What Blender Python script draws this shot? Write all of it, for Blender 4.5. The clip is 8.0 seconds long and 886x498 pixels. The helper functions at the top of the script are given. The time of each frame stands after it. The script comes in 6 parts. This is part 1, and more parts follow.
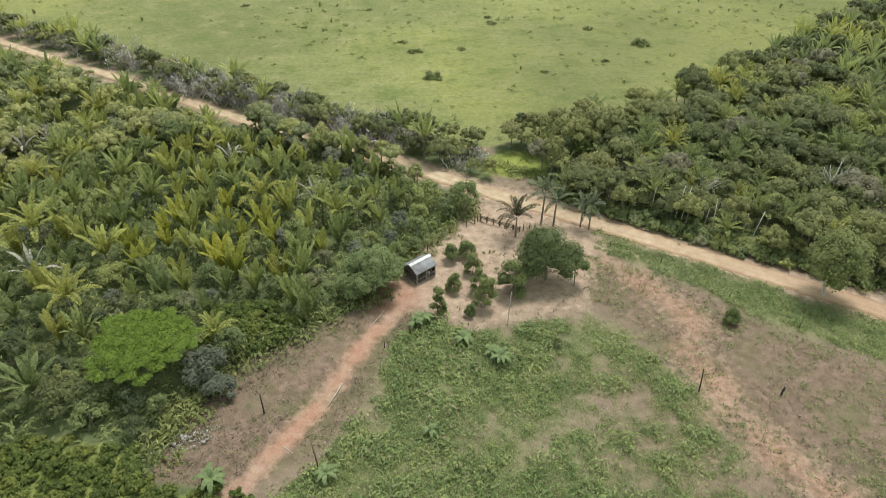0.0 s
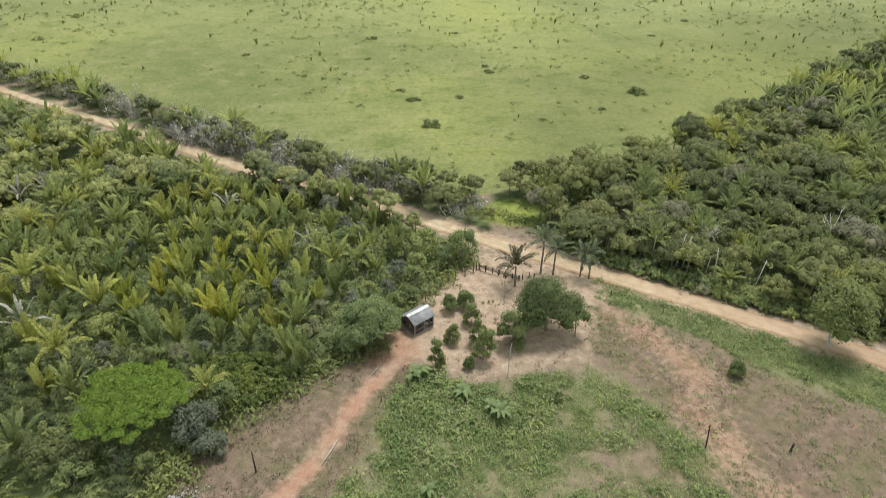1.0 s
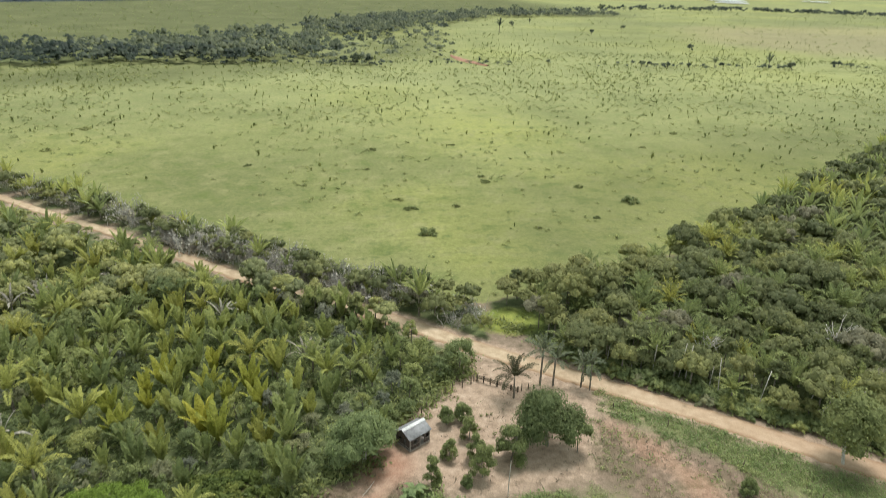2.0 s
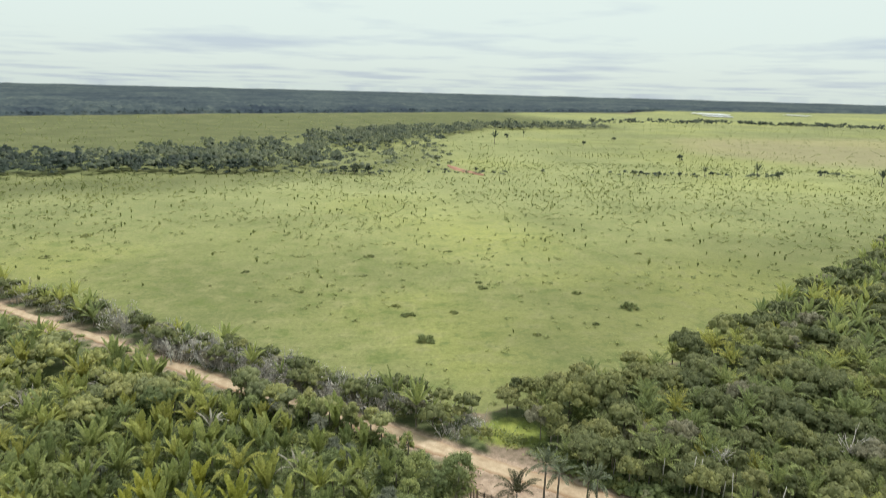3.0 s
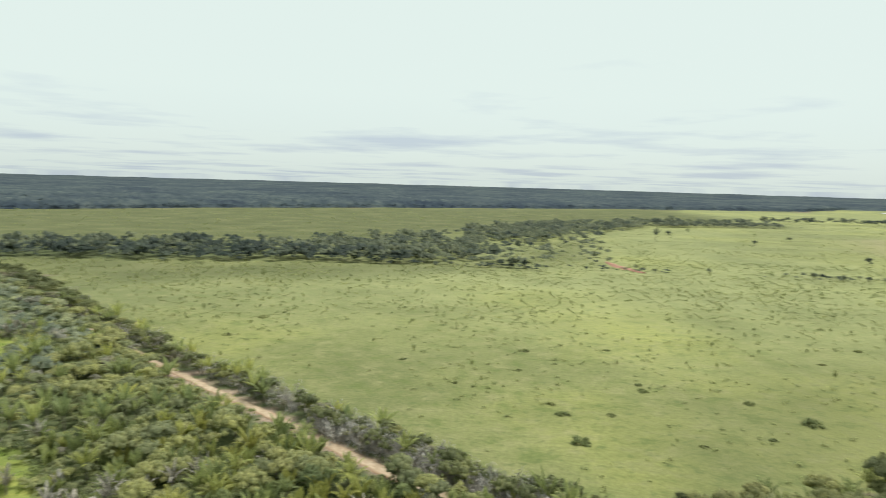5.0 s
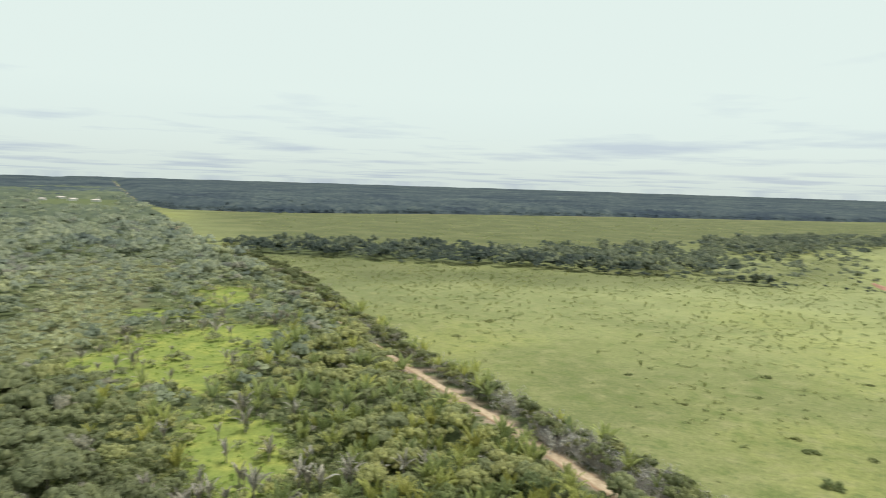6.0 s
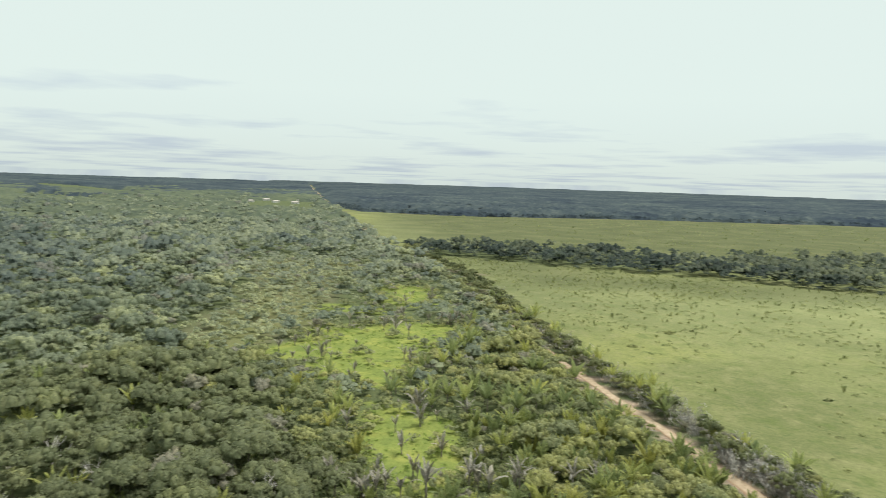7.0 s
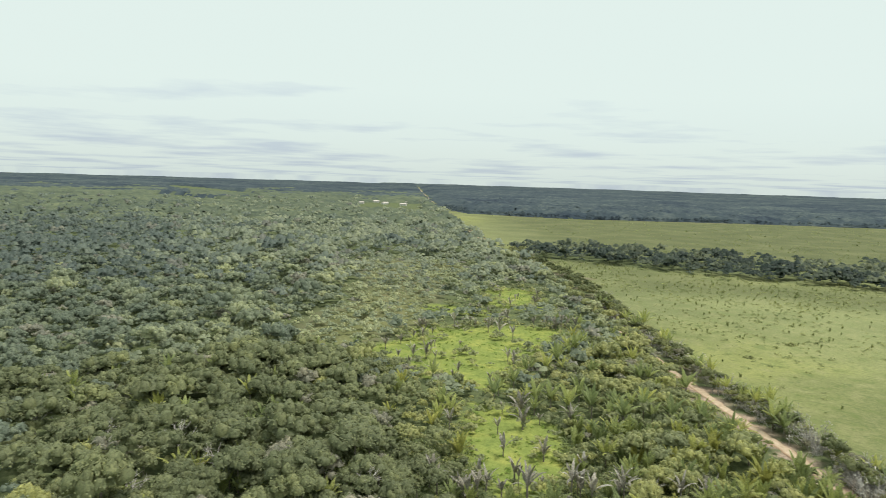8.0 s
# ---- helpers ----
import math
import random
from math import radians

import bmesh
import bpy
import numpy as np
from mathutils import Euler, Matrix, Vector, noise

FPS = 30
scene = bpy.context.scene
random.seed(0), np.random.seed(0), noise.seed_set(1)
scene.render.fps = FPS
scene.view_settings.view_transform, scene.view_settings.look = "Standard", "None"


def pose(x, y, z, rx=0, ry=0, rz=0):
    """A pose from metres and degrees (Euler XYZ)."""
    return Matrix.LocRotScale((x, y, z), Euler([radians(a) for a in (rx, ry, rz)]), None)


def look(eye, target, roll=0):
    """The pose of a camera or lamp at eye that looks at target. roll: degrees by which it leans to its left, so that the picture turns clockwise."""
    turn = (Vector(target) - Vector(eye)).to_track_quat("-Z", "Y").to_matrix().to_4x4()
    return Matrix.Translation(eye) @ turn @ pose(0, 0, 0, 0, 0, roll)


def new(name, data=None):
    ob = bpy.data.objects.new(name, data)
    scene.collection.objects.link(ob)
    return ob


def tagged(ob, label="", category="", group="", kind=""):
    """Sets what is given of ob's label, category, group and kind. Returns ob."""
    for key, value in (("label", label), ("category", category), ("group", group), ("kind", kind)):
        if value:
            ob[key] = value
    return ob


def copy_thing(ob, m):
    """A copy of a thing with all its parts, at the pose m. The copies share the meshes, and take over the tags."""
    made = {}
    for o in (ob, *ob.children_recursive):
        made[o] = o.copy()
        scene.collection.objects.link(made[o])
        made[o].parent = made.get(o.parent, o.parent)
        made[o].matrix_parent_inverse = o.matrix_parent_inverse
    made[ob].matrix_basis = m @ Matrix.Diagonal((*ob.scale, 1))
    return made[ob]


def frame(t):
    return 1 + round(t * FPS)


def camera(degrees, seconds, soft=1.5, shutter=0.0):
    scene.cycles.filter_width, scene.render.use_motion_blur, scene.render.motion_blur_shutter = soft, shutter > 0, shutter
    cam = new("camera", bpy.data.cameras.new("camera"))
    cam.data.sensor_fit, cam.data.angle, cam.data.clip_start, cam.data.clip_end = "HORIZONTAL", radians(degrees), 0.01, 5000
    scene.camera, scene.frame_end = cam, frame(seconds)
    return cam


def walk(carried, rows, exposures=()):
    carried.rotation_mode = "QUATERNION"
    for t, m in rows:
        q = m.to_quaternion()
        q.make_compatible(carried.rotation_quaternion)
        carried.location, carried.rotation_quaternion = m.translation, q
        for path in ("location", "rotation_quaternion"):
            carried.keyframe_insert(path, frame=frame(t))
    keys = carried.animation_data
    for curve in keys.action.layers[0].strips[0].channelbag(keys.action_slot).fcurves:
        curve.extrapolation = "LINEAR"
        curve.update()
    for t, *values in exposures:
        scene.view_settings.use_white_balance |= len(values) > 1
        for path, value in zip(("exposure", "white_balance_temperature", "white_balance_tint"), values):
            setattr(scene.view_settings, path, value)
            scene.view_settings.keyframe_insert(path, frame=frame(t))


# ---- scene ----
# camera and its flight: hovering drone 70 m up that drifts ahead, tilts up and then turns
cam = camera(65.45, 8.0, soft=0.85, shutter=0.45)
PATH = [
    (0.0, 0.00, 0.00, 70.00, -34.20, -1.32, -2.39), (0.5, -0.01, 0.94, 70.02, -32.56, -1.41, -2.45),
    (1.0, 0.05, 1.98, 70.06, -30.61, -1.38, -2.54), (1.5, 0.22, 2.80, 70.05, -26.20, -1.35, -2.69),
    (1.7, 0.25, 3.07, 70.04, -24.43, -1.42, -2.69), (3.0, 0.22, 4.91, 69.76, -13.07, -1.45, -2.97),
    (3.5, 0.01, 5.17, 69.61, -8.53, -1.43, -3.16), (4.0, -0.28, 5.18, 69.40, -5.77, -1.54, -2.94),
    (4.2, -0.39, 5.10, 69.37, -5.72, -1.62, -1.76), (5.3, -0.97, 4.23, 69.63, -5.48, -1.68, 15.60),
    (5.5, -0.97, 4.10, 69.69, -5.48, -1.70, 19.42), (6.0, -0.84, 3.79, 69.94, -5.49, -1.78, 28.74),
    (6.5, -0.56, 3.52, 70.15, -5.54, -1.81, 36.74), (7.0, -0.18, 3.30, 70.27, -5.62, -1.84, 43.33),
    (7.5, 0.18, 3.16, 70.30, -5.66, -1.80, 48.52), (8.0, 0.45, 3.07, 70.30, -5.71, -1.80, 52.14)]
walk(cam, [(t, pose(x, y, z, 90 + p, r, w)) for t, x, y, z, p, r, w in PATH], exposures=[(0.0, 0.0), (8.0, 0.0)])

# ---------------------------------------------------------------- light
SUN_EL, SUN_AZ = 70.0, 35.0      # degrees; azimuth clockwise from +y


def build_light():
    world = bpy.data.worlds.new("sky")
    scene.world = world
    world.use_nodes = True
    nt = world.node_tree
    nt.nodes.clear()
    out = nt.nodes.new("ShaderNodeOutputWorld")
    sky = nt.nodes.new("ShaderNodeTexSky")
    sky.sky_type = 'NISHITA'
    sky.sun_disc = False
    sky.sun_elevation, sky.sun_rotation = radians(SUN_EL), radians(SUN_AZ)
    sky.air_density, sky.dust_density = 1.0, 2.0
    blue = nt.nodes.new("ShaderNodeBackground")
    blue.inputs["Strength"].default_value = 0.12
    nt.links.new(sky.outputs["Color"], blue.inputs["Color"])
    # cloud deck: the view direction met with a flat layer overhead
    coord = nt.nodes.new("ShaderNodeTexCoord")
    sep = nt.nodes.new("ShaderNodeSeparateXYZ")
    nt.links.new(coord.outputs["Generated"], sep.inputs[0])
    up = nt.nodes.new("ShaderNodeMath")
    up.operation = 'MAXIMUM'
    up.inputs[1].default_value = 0.0
    nt.links.new(sep.outputs["Z"], up.inputs[0])
    lift = nt.nodes.new("ShaderNodeMath")
    lift.operation = 'ADD'
    lift.inputs[1].default_value = 0.035
    nt.links.new(up.outputs[0], lift.inputs[0])
    flat = nt.nodes.new("ShaderNodeVectorMath")
    flat.operation = 'DIVIDE'
    nt.links.new(coord.outputs["Generated"], flat.inputs[0])
    nt.links.new(lift.outputs[0], flat.inputs[1])
    tone = nt.nodes.new("ShaderNodeTexNoise")
    tone.inputs["Scale"].default_value = 0.42
    tone.inputs["Detail"].default_value = 5.0
    tone.inputs["Roughness"].default_value = 0.52
    nt.links.new(flat.outputs[0], tone.inputs["Vector"])
    shade = nt.nodes.new("ShaderNodeValToRGB")
    e = shade.color_ramp.elements
    e[0].position, e[0].color = 0.34, (0.58, 0.68, 0.75, 1)
    e[1].position, e[1].color = 0.53, (0.775, 0.89, 0.845, 1)
    even = nt.nodes.new("ShaderNodeMapRange")
    even.inputs["From Min"].default_value, even.inputs["From Max"].default_value = 0.05, 0.17
    even.inputs["To Min"].default_value, even.inputs["To Max"].default_value = 0.0, 0.17
    nt.links.new(up.outputs[0], even.inputs["Value"])
    denser = nt.nodes.new("ShaderNodeMath")
    denser.operation = 'ADD'
    nt.links.new(tone.outputs["Fac"], denser.inputs[0])
    nt.links.new(even.outputs["Result"], denser.inputs[1])
    nt.links.new(denser.outputs[0], shade.inputs["Fac"])
    deck = nt.nodes.new("ShaderNodeBackground")
    deck.inputs["Strength"].default_value = 1.0
    nt.links.new(shade.outputs["Color"], deck.inputs["Color"])
    cover = nt.nodes.new("ShaderNodeMapRange")
    cover.inputs["From Min"].default_value, cover.inputs["From Max"].default_value = 0.0, 0.12
    cover.inputs["To Min"].default_value, cover.inputs["To Max"].default_value = 0.80, 0.97
    nt.links.new(up.outputs[0], cover.inputs["Value"])
    mix = nt.nodes.new("ShaderNodeMixShader")
    nt.links.new(cover.outputs["Result"], mix.inputs["Fac"])
    nt.links.new(blue.outputs[0], mix.inputs[1])
    nt.links.new(deck.outputs[0], mix.inputs[2])
    nt.links.new(mix.outputs[0], out.inputs["Surface"])
    sun = new("sun", bpy.data.lights.new("sun", 'SUN'))
    sun.data.energy, sun.data.angle, sun.data.color = 3.4, radians(18.0), (1.0, 0.97, 0.92)
    a, h = radians(SUN_AZ), radians(SUN_EL)
    way = Vector((math.sin(a) * math.cos(h), math.cos(a) * math.cos(h), math.sin(h)))
    sun.matrix_world = look(way * 300, (0, 0, 0))


build_light()

# ---------------------------------------------------------------- materials


def nodes_of(name, rough=0.8, spec=0.2):
    mat = bpy.data.materials.new(name)
    mat.use_nodes = True
    nt = mat.node_tree
    b = nt.nodes["Principled BSDF"]
    b.inputs["Roughness"].default_value = rough
    b.inputs["Specular IOR Level"].default_value = spec
    return mat, nt, b


def noise_node(nt, scale, detail=4.0, rough=0.55, vec=None):
    n = nt.nodes.new("ShaderNodeTexNoise")
    n.inputs["Scale"].default_value, n.inputs["Detail"].default_value = scale, detail
    n.inputs["Roughness"].default_value = rough
    if vec is None:
        vec = nt.nodes.new("ShaderNodeNewGeometry").outputs["Position"]
    nt.links.new(vec, n.inputs["Vector"])
    return n.outputs["Fac"]


def ramp(nt, fac, stops):
    r = nt.nodes.new("ShaderNodeValToRGB")
    e = r.color_ramp.elements
    while len(e) < len(stops):
        e.new(0.5)
    for k, (p, c) in enumerate(stops):
        e[k].position, e[k].color = p, (*c, 1)
    nt.links.new(fac, r.inputs["Fac"])
    return r.outputs["Color"]


def mixc(nt, fac, a, b, how='MIX'):
    m = nt.nodes.new("ShaderNodeMix")
    m.data_type, m.blend_type = 'RGBA', how
    for socket, v in ((m.inputs["Factor"], fac), (m.inputs["A"], a), (m.inputs["B"], b)):
        if isinstance(v, (int, float)):
            socket.default_value = v
        elif isinstance(v, tuple):
            socket.default_value = (*v, 1)
        else:
            nt.links.new(v, socket)
    return m.outputs["Result"]


def calc(nt, op, a, b=0.5, clamp=False):
    m = nt.nodes.new("ShaderNodeMath")
    m.operation, m.use_clamp = op, clamp
    for socket, v in zip(m.inputs, (a, b)):
        if isinstance(v, (int, float)):
            socket.default_value = v
        else:
            nt.links.new(v, socket)
    return m.outputs[0]


def span(nt, v, lo, hi, a=0.0, b=1.0):
    m = nt.nodes.new("ShaderNodeMapRange")
    for key, x in (("From Min", lo), ("From Max", hi), ("To Min", a), ("To Max", b)):
        m.inputs[key].default_value = x
    nt.links.new(v, m.inputs["Value"])
    return m.outputs["Result"]


def bump(nt, b, height, strength=0.4, dist=0.1):
    n = nt.nodes.new("ShaderNodeBump")
    n.inputs["Strength"].default_value, n.inputs["Distance"].default_value = strength, dist
    nt.links.new(height, n.inputs["Height"])
    nt.links.new(n.outputs["Normal"], b.inputs["Normal"])


def leaf_material(name, dark, mid, light, glow=0.38, dry=None, odd=None, grain=2.2, relief=0.8):
    """Foliage: hue by plant (tint attribute and object), grain by leaf spray; part of the light passes through."""
    mat, nt, b = nodes_of(name, 0.62, 0.25)
    geo = nt.nodes.new("ShaderNodeNewGeometry")
    info = nt.nodes.new("ShaderNodeObjectInfo")
    tint = nt.nodes.new("ShaderNodeAttribute")
    tint.attribute_name = "tint"
    own = calc(nt, 'GREATER_THAN', tint.outputs["Fac"], 1.5)
    who = calc(nt, 'ADD', calc(nt, 'MULTIPLY', own, calc(nt, 'SUBTRACT', tint.outputs["Fac"], 2.0)), calc(nt, 'MULTIPLY', calc(nt, 'SUBTRACT', 1.0, own), info.outputs["Random"]))
    fine = noise_node(nt, grain, 5.0, 0.7)
    base = ramp(nt, who, [(0.0, dark), (0.5, mid), (0.86, light), (0.93, odd or light)])
    leaf = mixc(nt, 1.0, base, ramp(nt, geo.outputs["Random Per Island"], [(0.0, (0.80, 0.82, 0.80)), (0.6, (1.0, 1.0, 1.0)), (1.0, (1.22, 1.18, 1.08))]), 'MULTIPLY')
    leaf = mixc(nt, 1.0, leaf, ramp(nt, fine, [(0.32, (0.62, 0.65, 0.62)), (0.5, (1.0, 1.0, 1.0)), (0.68, (1.32, 1.28, 1.15))]), 'MULTIPLY')
    if dry:
        leaf = mixc(nt, span(nt, geo.outputs["Random Per Island"], 0.88, 0.93), leaf, dry)
    nt.links.new(leaf, b.inputs["Base Color"])
    trans = nt.nodes.new("ShaderNodeBsdfTranslucent")
    nt.links.new(leaf, trans.inputs["Color"])
    m = nt.nodes.new("ShaderNodeMixShader")
    m.inputs["Fac"].default_value = glow
    nt.links.new(b.outputs[0], m.inputs[1])
    nt.links.new(trans.outputs[0], m.inputs[2])
    nt.links.new(m.outputs[0], nt.nodes["Material Output"].inputs["Surface"])
    bump(nt, b, noise_node(nt, grain * 1.4, 4.0, 0.7), relief, 0.25)
    return mat


def plain_material(name, a, b_, scale, rough=0.85, strength=0.4, spec=0.2):
    mat, nt, b = nodes_of(name, rough, spec)
    big = noise_node(nt, scale * 0.15, 3.0)
    small = noise_node(nt, scale, 4.0)
    col = ramp(nt, small, [(0.3, a), (0.7, b_)])
    col = mixc(nt, 1.0, col, ramp(nt, big, [(0.3, (0.78, 0.78, 0.78)), (0.7, (1.15, 1.15, 1.15))]), 'MULTIPLY')
    nt.links.new(col, b.inputs["Base Color"])
    bump(nt, b, small, strength, 0.03)
    return mat


M_TREE = leaf_material("broadleaf foliage", (0.186, 0.230, 0.104), (0.252, 0.296, 0.126), (0.350, 0.372, 0.136), odd=(0.265, 0.272, 0.160))
M_WOODS = leaf_material("woodland foliage", (0.128, 0.148, 0.066), (0.196, 0.214, 0.096), (0.285, 0.292, 0.114), odd=(0.25, 0.238, 0.160))
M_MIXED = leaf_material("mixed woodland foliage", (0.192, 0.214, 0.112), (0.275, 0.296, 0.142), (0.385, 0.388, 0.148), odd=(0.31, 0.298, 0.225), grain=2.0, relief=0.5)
# air haze of the distance is mixed into the next two foliage colours
M_HAZY = leaf_material("hazed woodland foliage", (0.190, 0.226, 0.164), (0.282, 0.316, 0.205), (0.400, 0.425, 0.238), odd=(0.30, 0.295, 0.235), grain=1.5, relief=0.4)
M_HAZIER = leaf_material("more hazed woodland foliage", (0.136, 0.168, 0.148), (0.202, 0.238, 0.192), (0.300, 0.332, 0.226), odd=(0.22, 0.226, 0.19), grain=0.7, relief=0.4)
M_GREY = leaf_material("silvery foliage", (0.17, 0.19, 0.14), (0.20, 0.22, 0.165), (0.24, 0.25, 0.19))
# broadleaf colours at about half strength, painted shade for the wood's southwest corner
M_DUSK = leaf_material("broadleaf foliage darkened for shade", (0.088, 0.112, 0.056), (0.120, 0.146, 0.068), (0.165, 0.185, 0.080))
M_LIME = leaf_material("bright feathery foliage", (0.200, 0.290, 0.052), (0.205, 0.296, 0.054), (0.210, 0.300, 0.056), 0.35)
M_YOUNG = leaf_material("fresh low growth", (0.098, 0.134, 0.036), (0.130, 0.166, 0.042), (0.180, 0.206, 0.052), 0.3)
M_YARD = leaf_material("orchard foliage", (0.178, 0.218, 0.090), (0.205, 0.242, 0.098), (0.240, 0.272, 0.11))
M_PALM = leaf_material("palm fronds", (0.238, 0.284, 0.120), (0.325, 0.364, 0.132), (0.440, 0.450, 0.136), 0.4, None, (0.36, 0.36, 0.10))
# yellow-green of young fronds, brightened as if in sun
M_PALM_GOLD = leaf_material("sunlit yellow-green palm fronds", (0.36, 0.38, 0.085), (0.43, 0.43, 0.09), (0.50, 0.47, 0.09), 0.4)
M_PALM_GREY = leaf_material("dusty palm fronds", (0.13, 0.155, 0.10), (0.15, 0.175, 0.11), (0.17, 0.19, 0.115), 0.15)
M_DEADLEAF = leaf_material("withered fronds", (0.25, 0.232, 0.195), (0.33, 0.305, 0.258), (0.43, 0.40, 0.345), 0.15)
M_BANANA = leaf_material("banana leaves", (0.17, 0.23, 0.10), (0.19, 0.25, 0.11), (0.21, 0.27, 0.12), 0.25)
M_WEED = leaf_material("weeds", (0.225, 0.300, 0.122), (0.285, 0.360, 0.146), (0.365, 0.412, 0.172), 0.35, (0.36, 0.31, 0.21))
M_SHRUB = leaf_material("pasture shrubs", (0.195, 0.232, 0.094), (0.250, 0.284, 0.112), (0.310, 0.330, 0.128), 0.35)
M_BRUSH = leaf_material("leafless grey brush", (0.40, 0.375, 0.355), (0.47, 0.445, 0.42), (0.55, 0.52, 0.49), 0.05)
M_BARK = plain_material("bark", (0.13, 0.11, 0.085), (0.30, 0.27, 0.22), 2.5)
M_PALE = plain_material("bleached wood", (0.34, 0.31, 0.27), (0.56, 0.53, 0.48), 3.0)
M_CHAR = plain_material("charred wood", (0.018, 0.016, 0.015), (0.07, 0.06, 0.05), 5.0)
M_POST = plain_material("weathered post", (0.09, 0.07, 0.05), (0.22, 0.18, 0.13), 6.0)
M_PLANK = plain_material("dark weathered planks", (0.045, 0.038, 0.034), (0.12, 0.10, 0.09), 5.0)
M_FRAME = plain_material("grey sawn timber", (0.22, 0.20, 0.18), (0.36, 0.33, 0.30), 5.0)
M_ROOF = plain_material("grey corrugated roofing", (0.20, 0.20, 0.21), (0.33, 0.33, 0.34), 1.6, 0.8, 0.2)
M_RIDGE = plain_material("white ridge sheet", (0.62, 0.62, 0.62), (0.75, 0.75, 0.75), 3.0, 0.6, 0.1)
M_HOUSE = plain_material("whitewashed wall", (0.62, 0.60, 0.56), (0.75, 0.74, 0.70), 0.6)
M_TERRA = plain_material("pale roof tiles", (0.42, 0.36, 0.32), (0.60, 0.55, 0.50), 0.8)
M_PEBBLE = plain_material("pale rubble", (0.24, 0.225, 0.205), (0.42, 0.40, 0.37), 6.0)


def road_material():
    mat, nt, b = nodes_of("packed laterite road", 0.9, 0.1)
    uv = nt.nodes.new("ShaderNodeAttribute")
    uv.attribute_name = "across"
    big, mid, fine = noise_node(nt, 0.06, 4), noise_node(nt, 0.55, 5, 0.6), noise_node(nt, 4.0, 4, 0.7)
    col = ramp(nt, mid, [(0.3, (0.36, 0.275, 0.185)), (0.5, (0.45, 0.355, 0.250)), (0.75, (0.54, 0.44, 0.325))])
    pos = nt.nodes.new("ShaderNodeSeparateXYZ")
    nt.links.new(nt.nodes.new("ShaderNodeNewGeometry").outputs["Position"], pos.inputs[0])
    col = mixc(nt, span(nt, pos.outputs["X"], 25.0, 90.0, 0.0, 0.75), col, (0.40, 0.265, 0.185))
    col = mixc(nt, span(nt, uv.outputs["Fac"], 0.55, 1.0), col, (0.30, 0.195, 0.120))
    col = mixc(nt, 1.0, col, ramp(nt, big, [(0.3, (0.88, 0.85, 0.82)), (0.7, (1.08, 1.08, 1.08))]), 'MULTIPLY')
    col = mixc(nt, 1.0, col, ramp(nt, fine, [(0.25, (0.82, 0.80, 0.78)), (0.75, (1.12, 1.12, 1.12))]), 'MULTIPLY')
    nt.links.new(col, b.inputs["Base Color"])
    bump(nt, b, fine, 0.3, 0.05)
    return mat


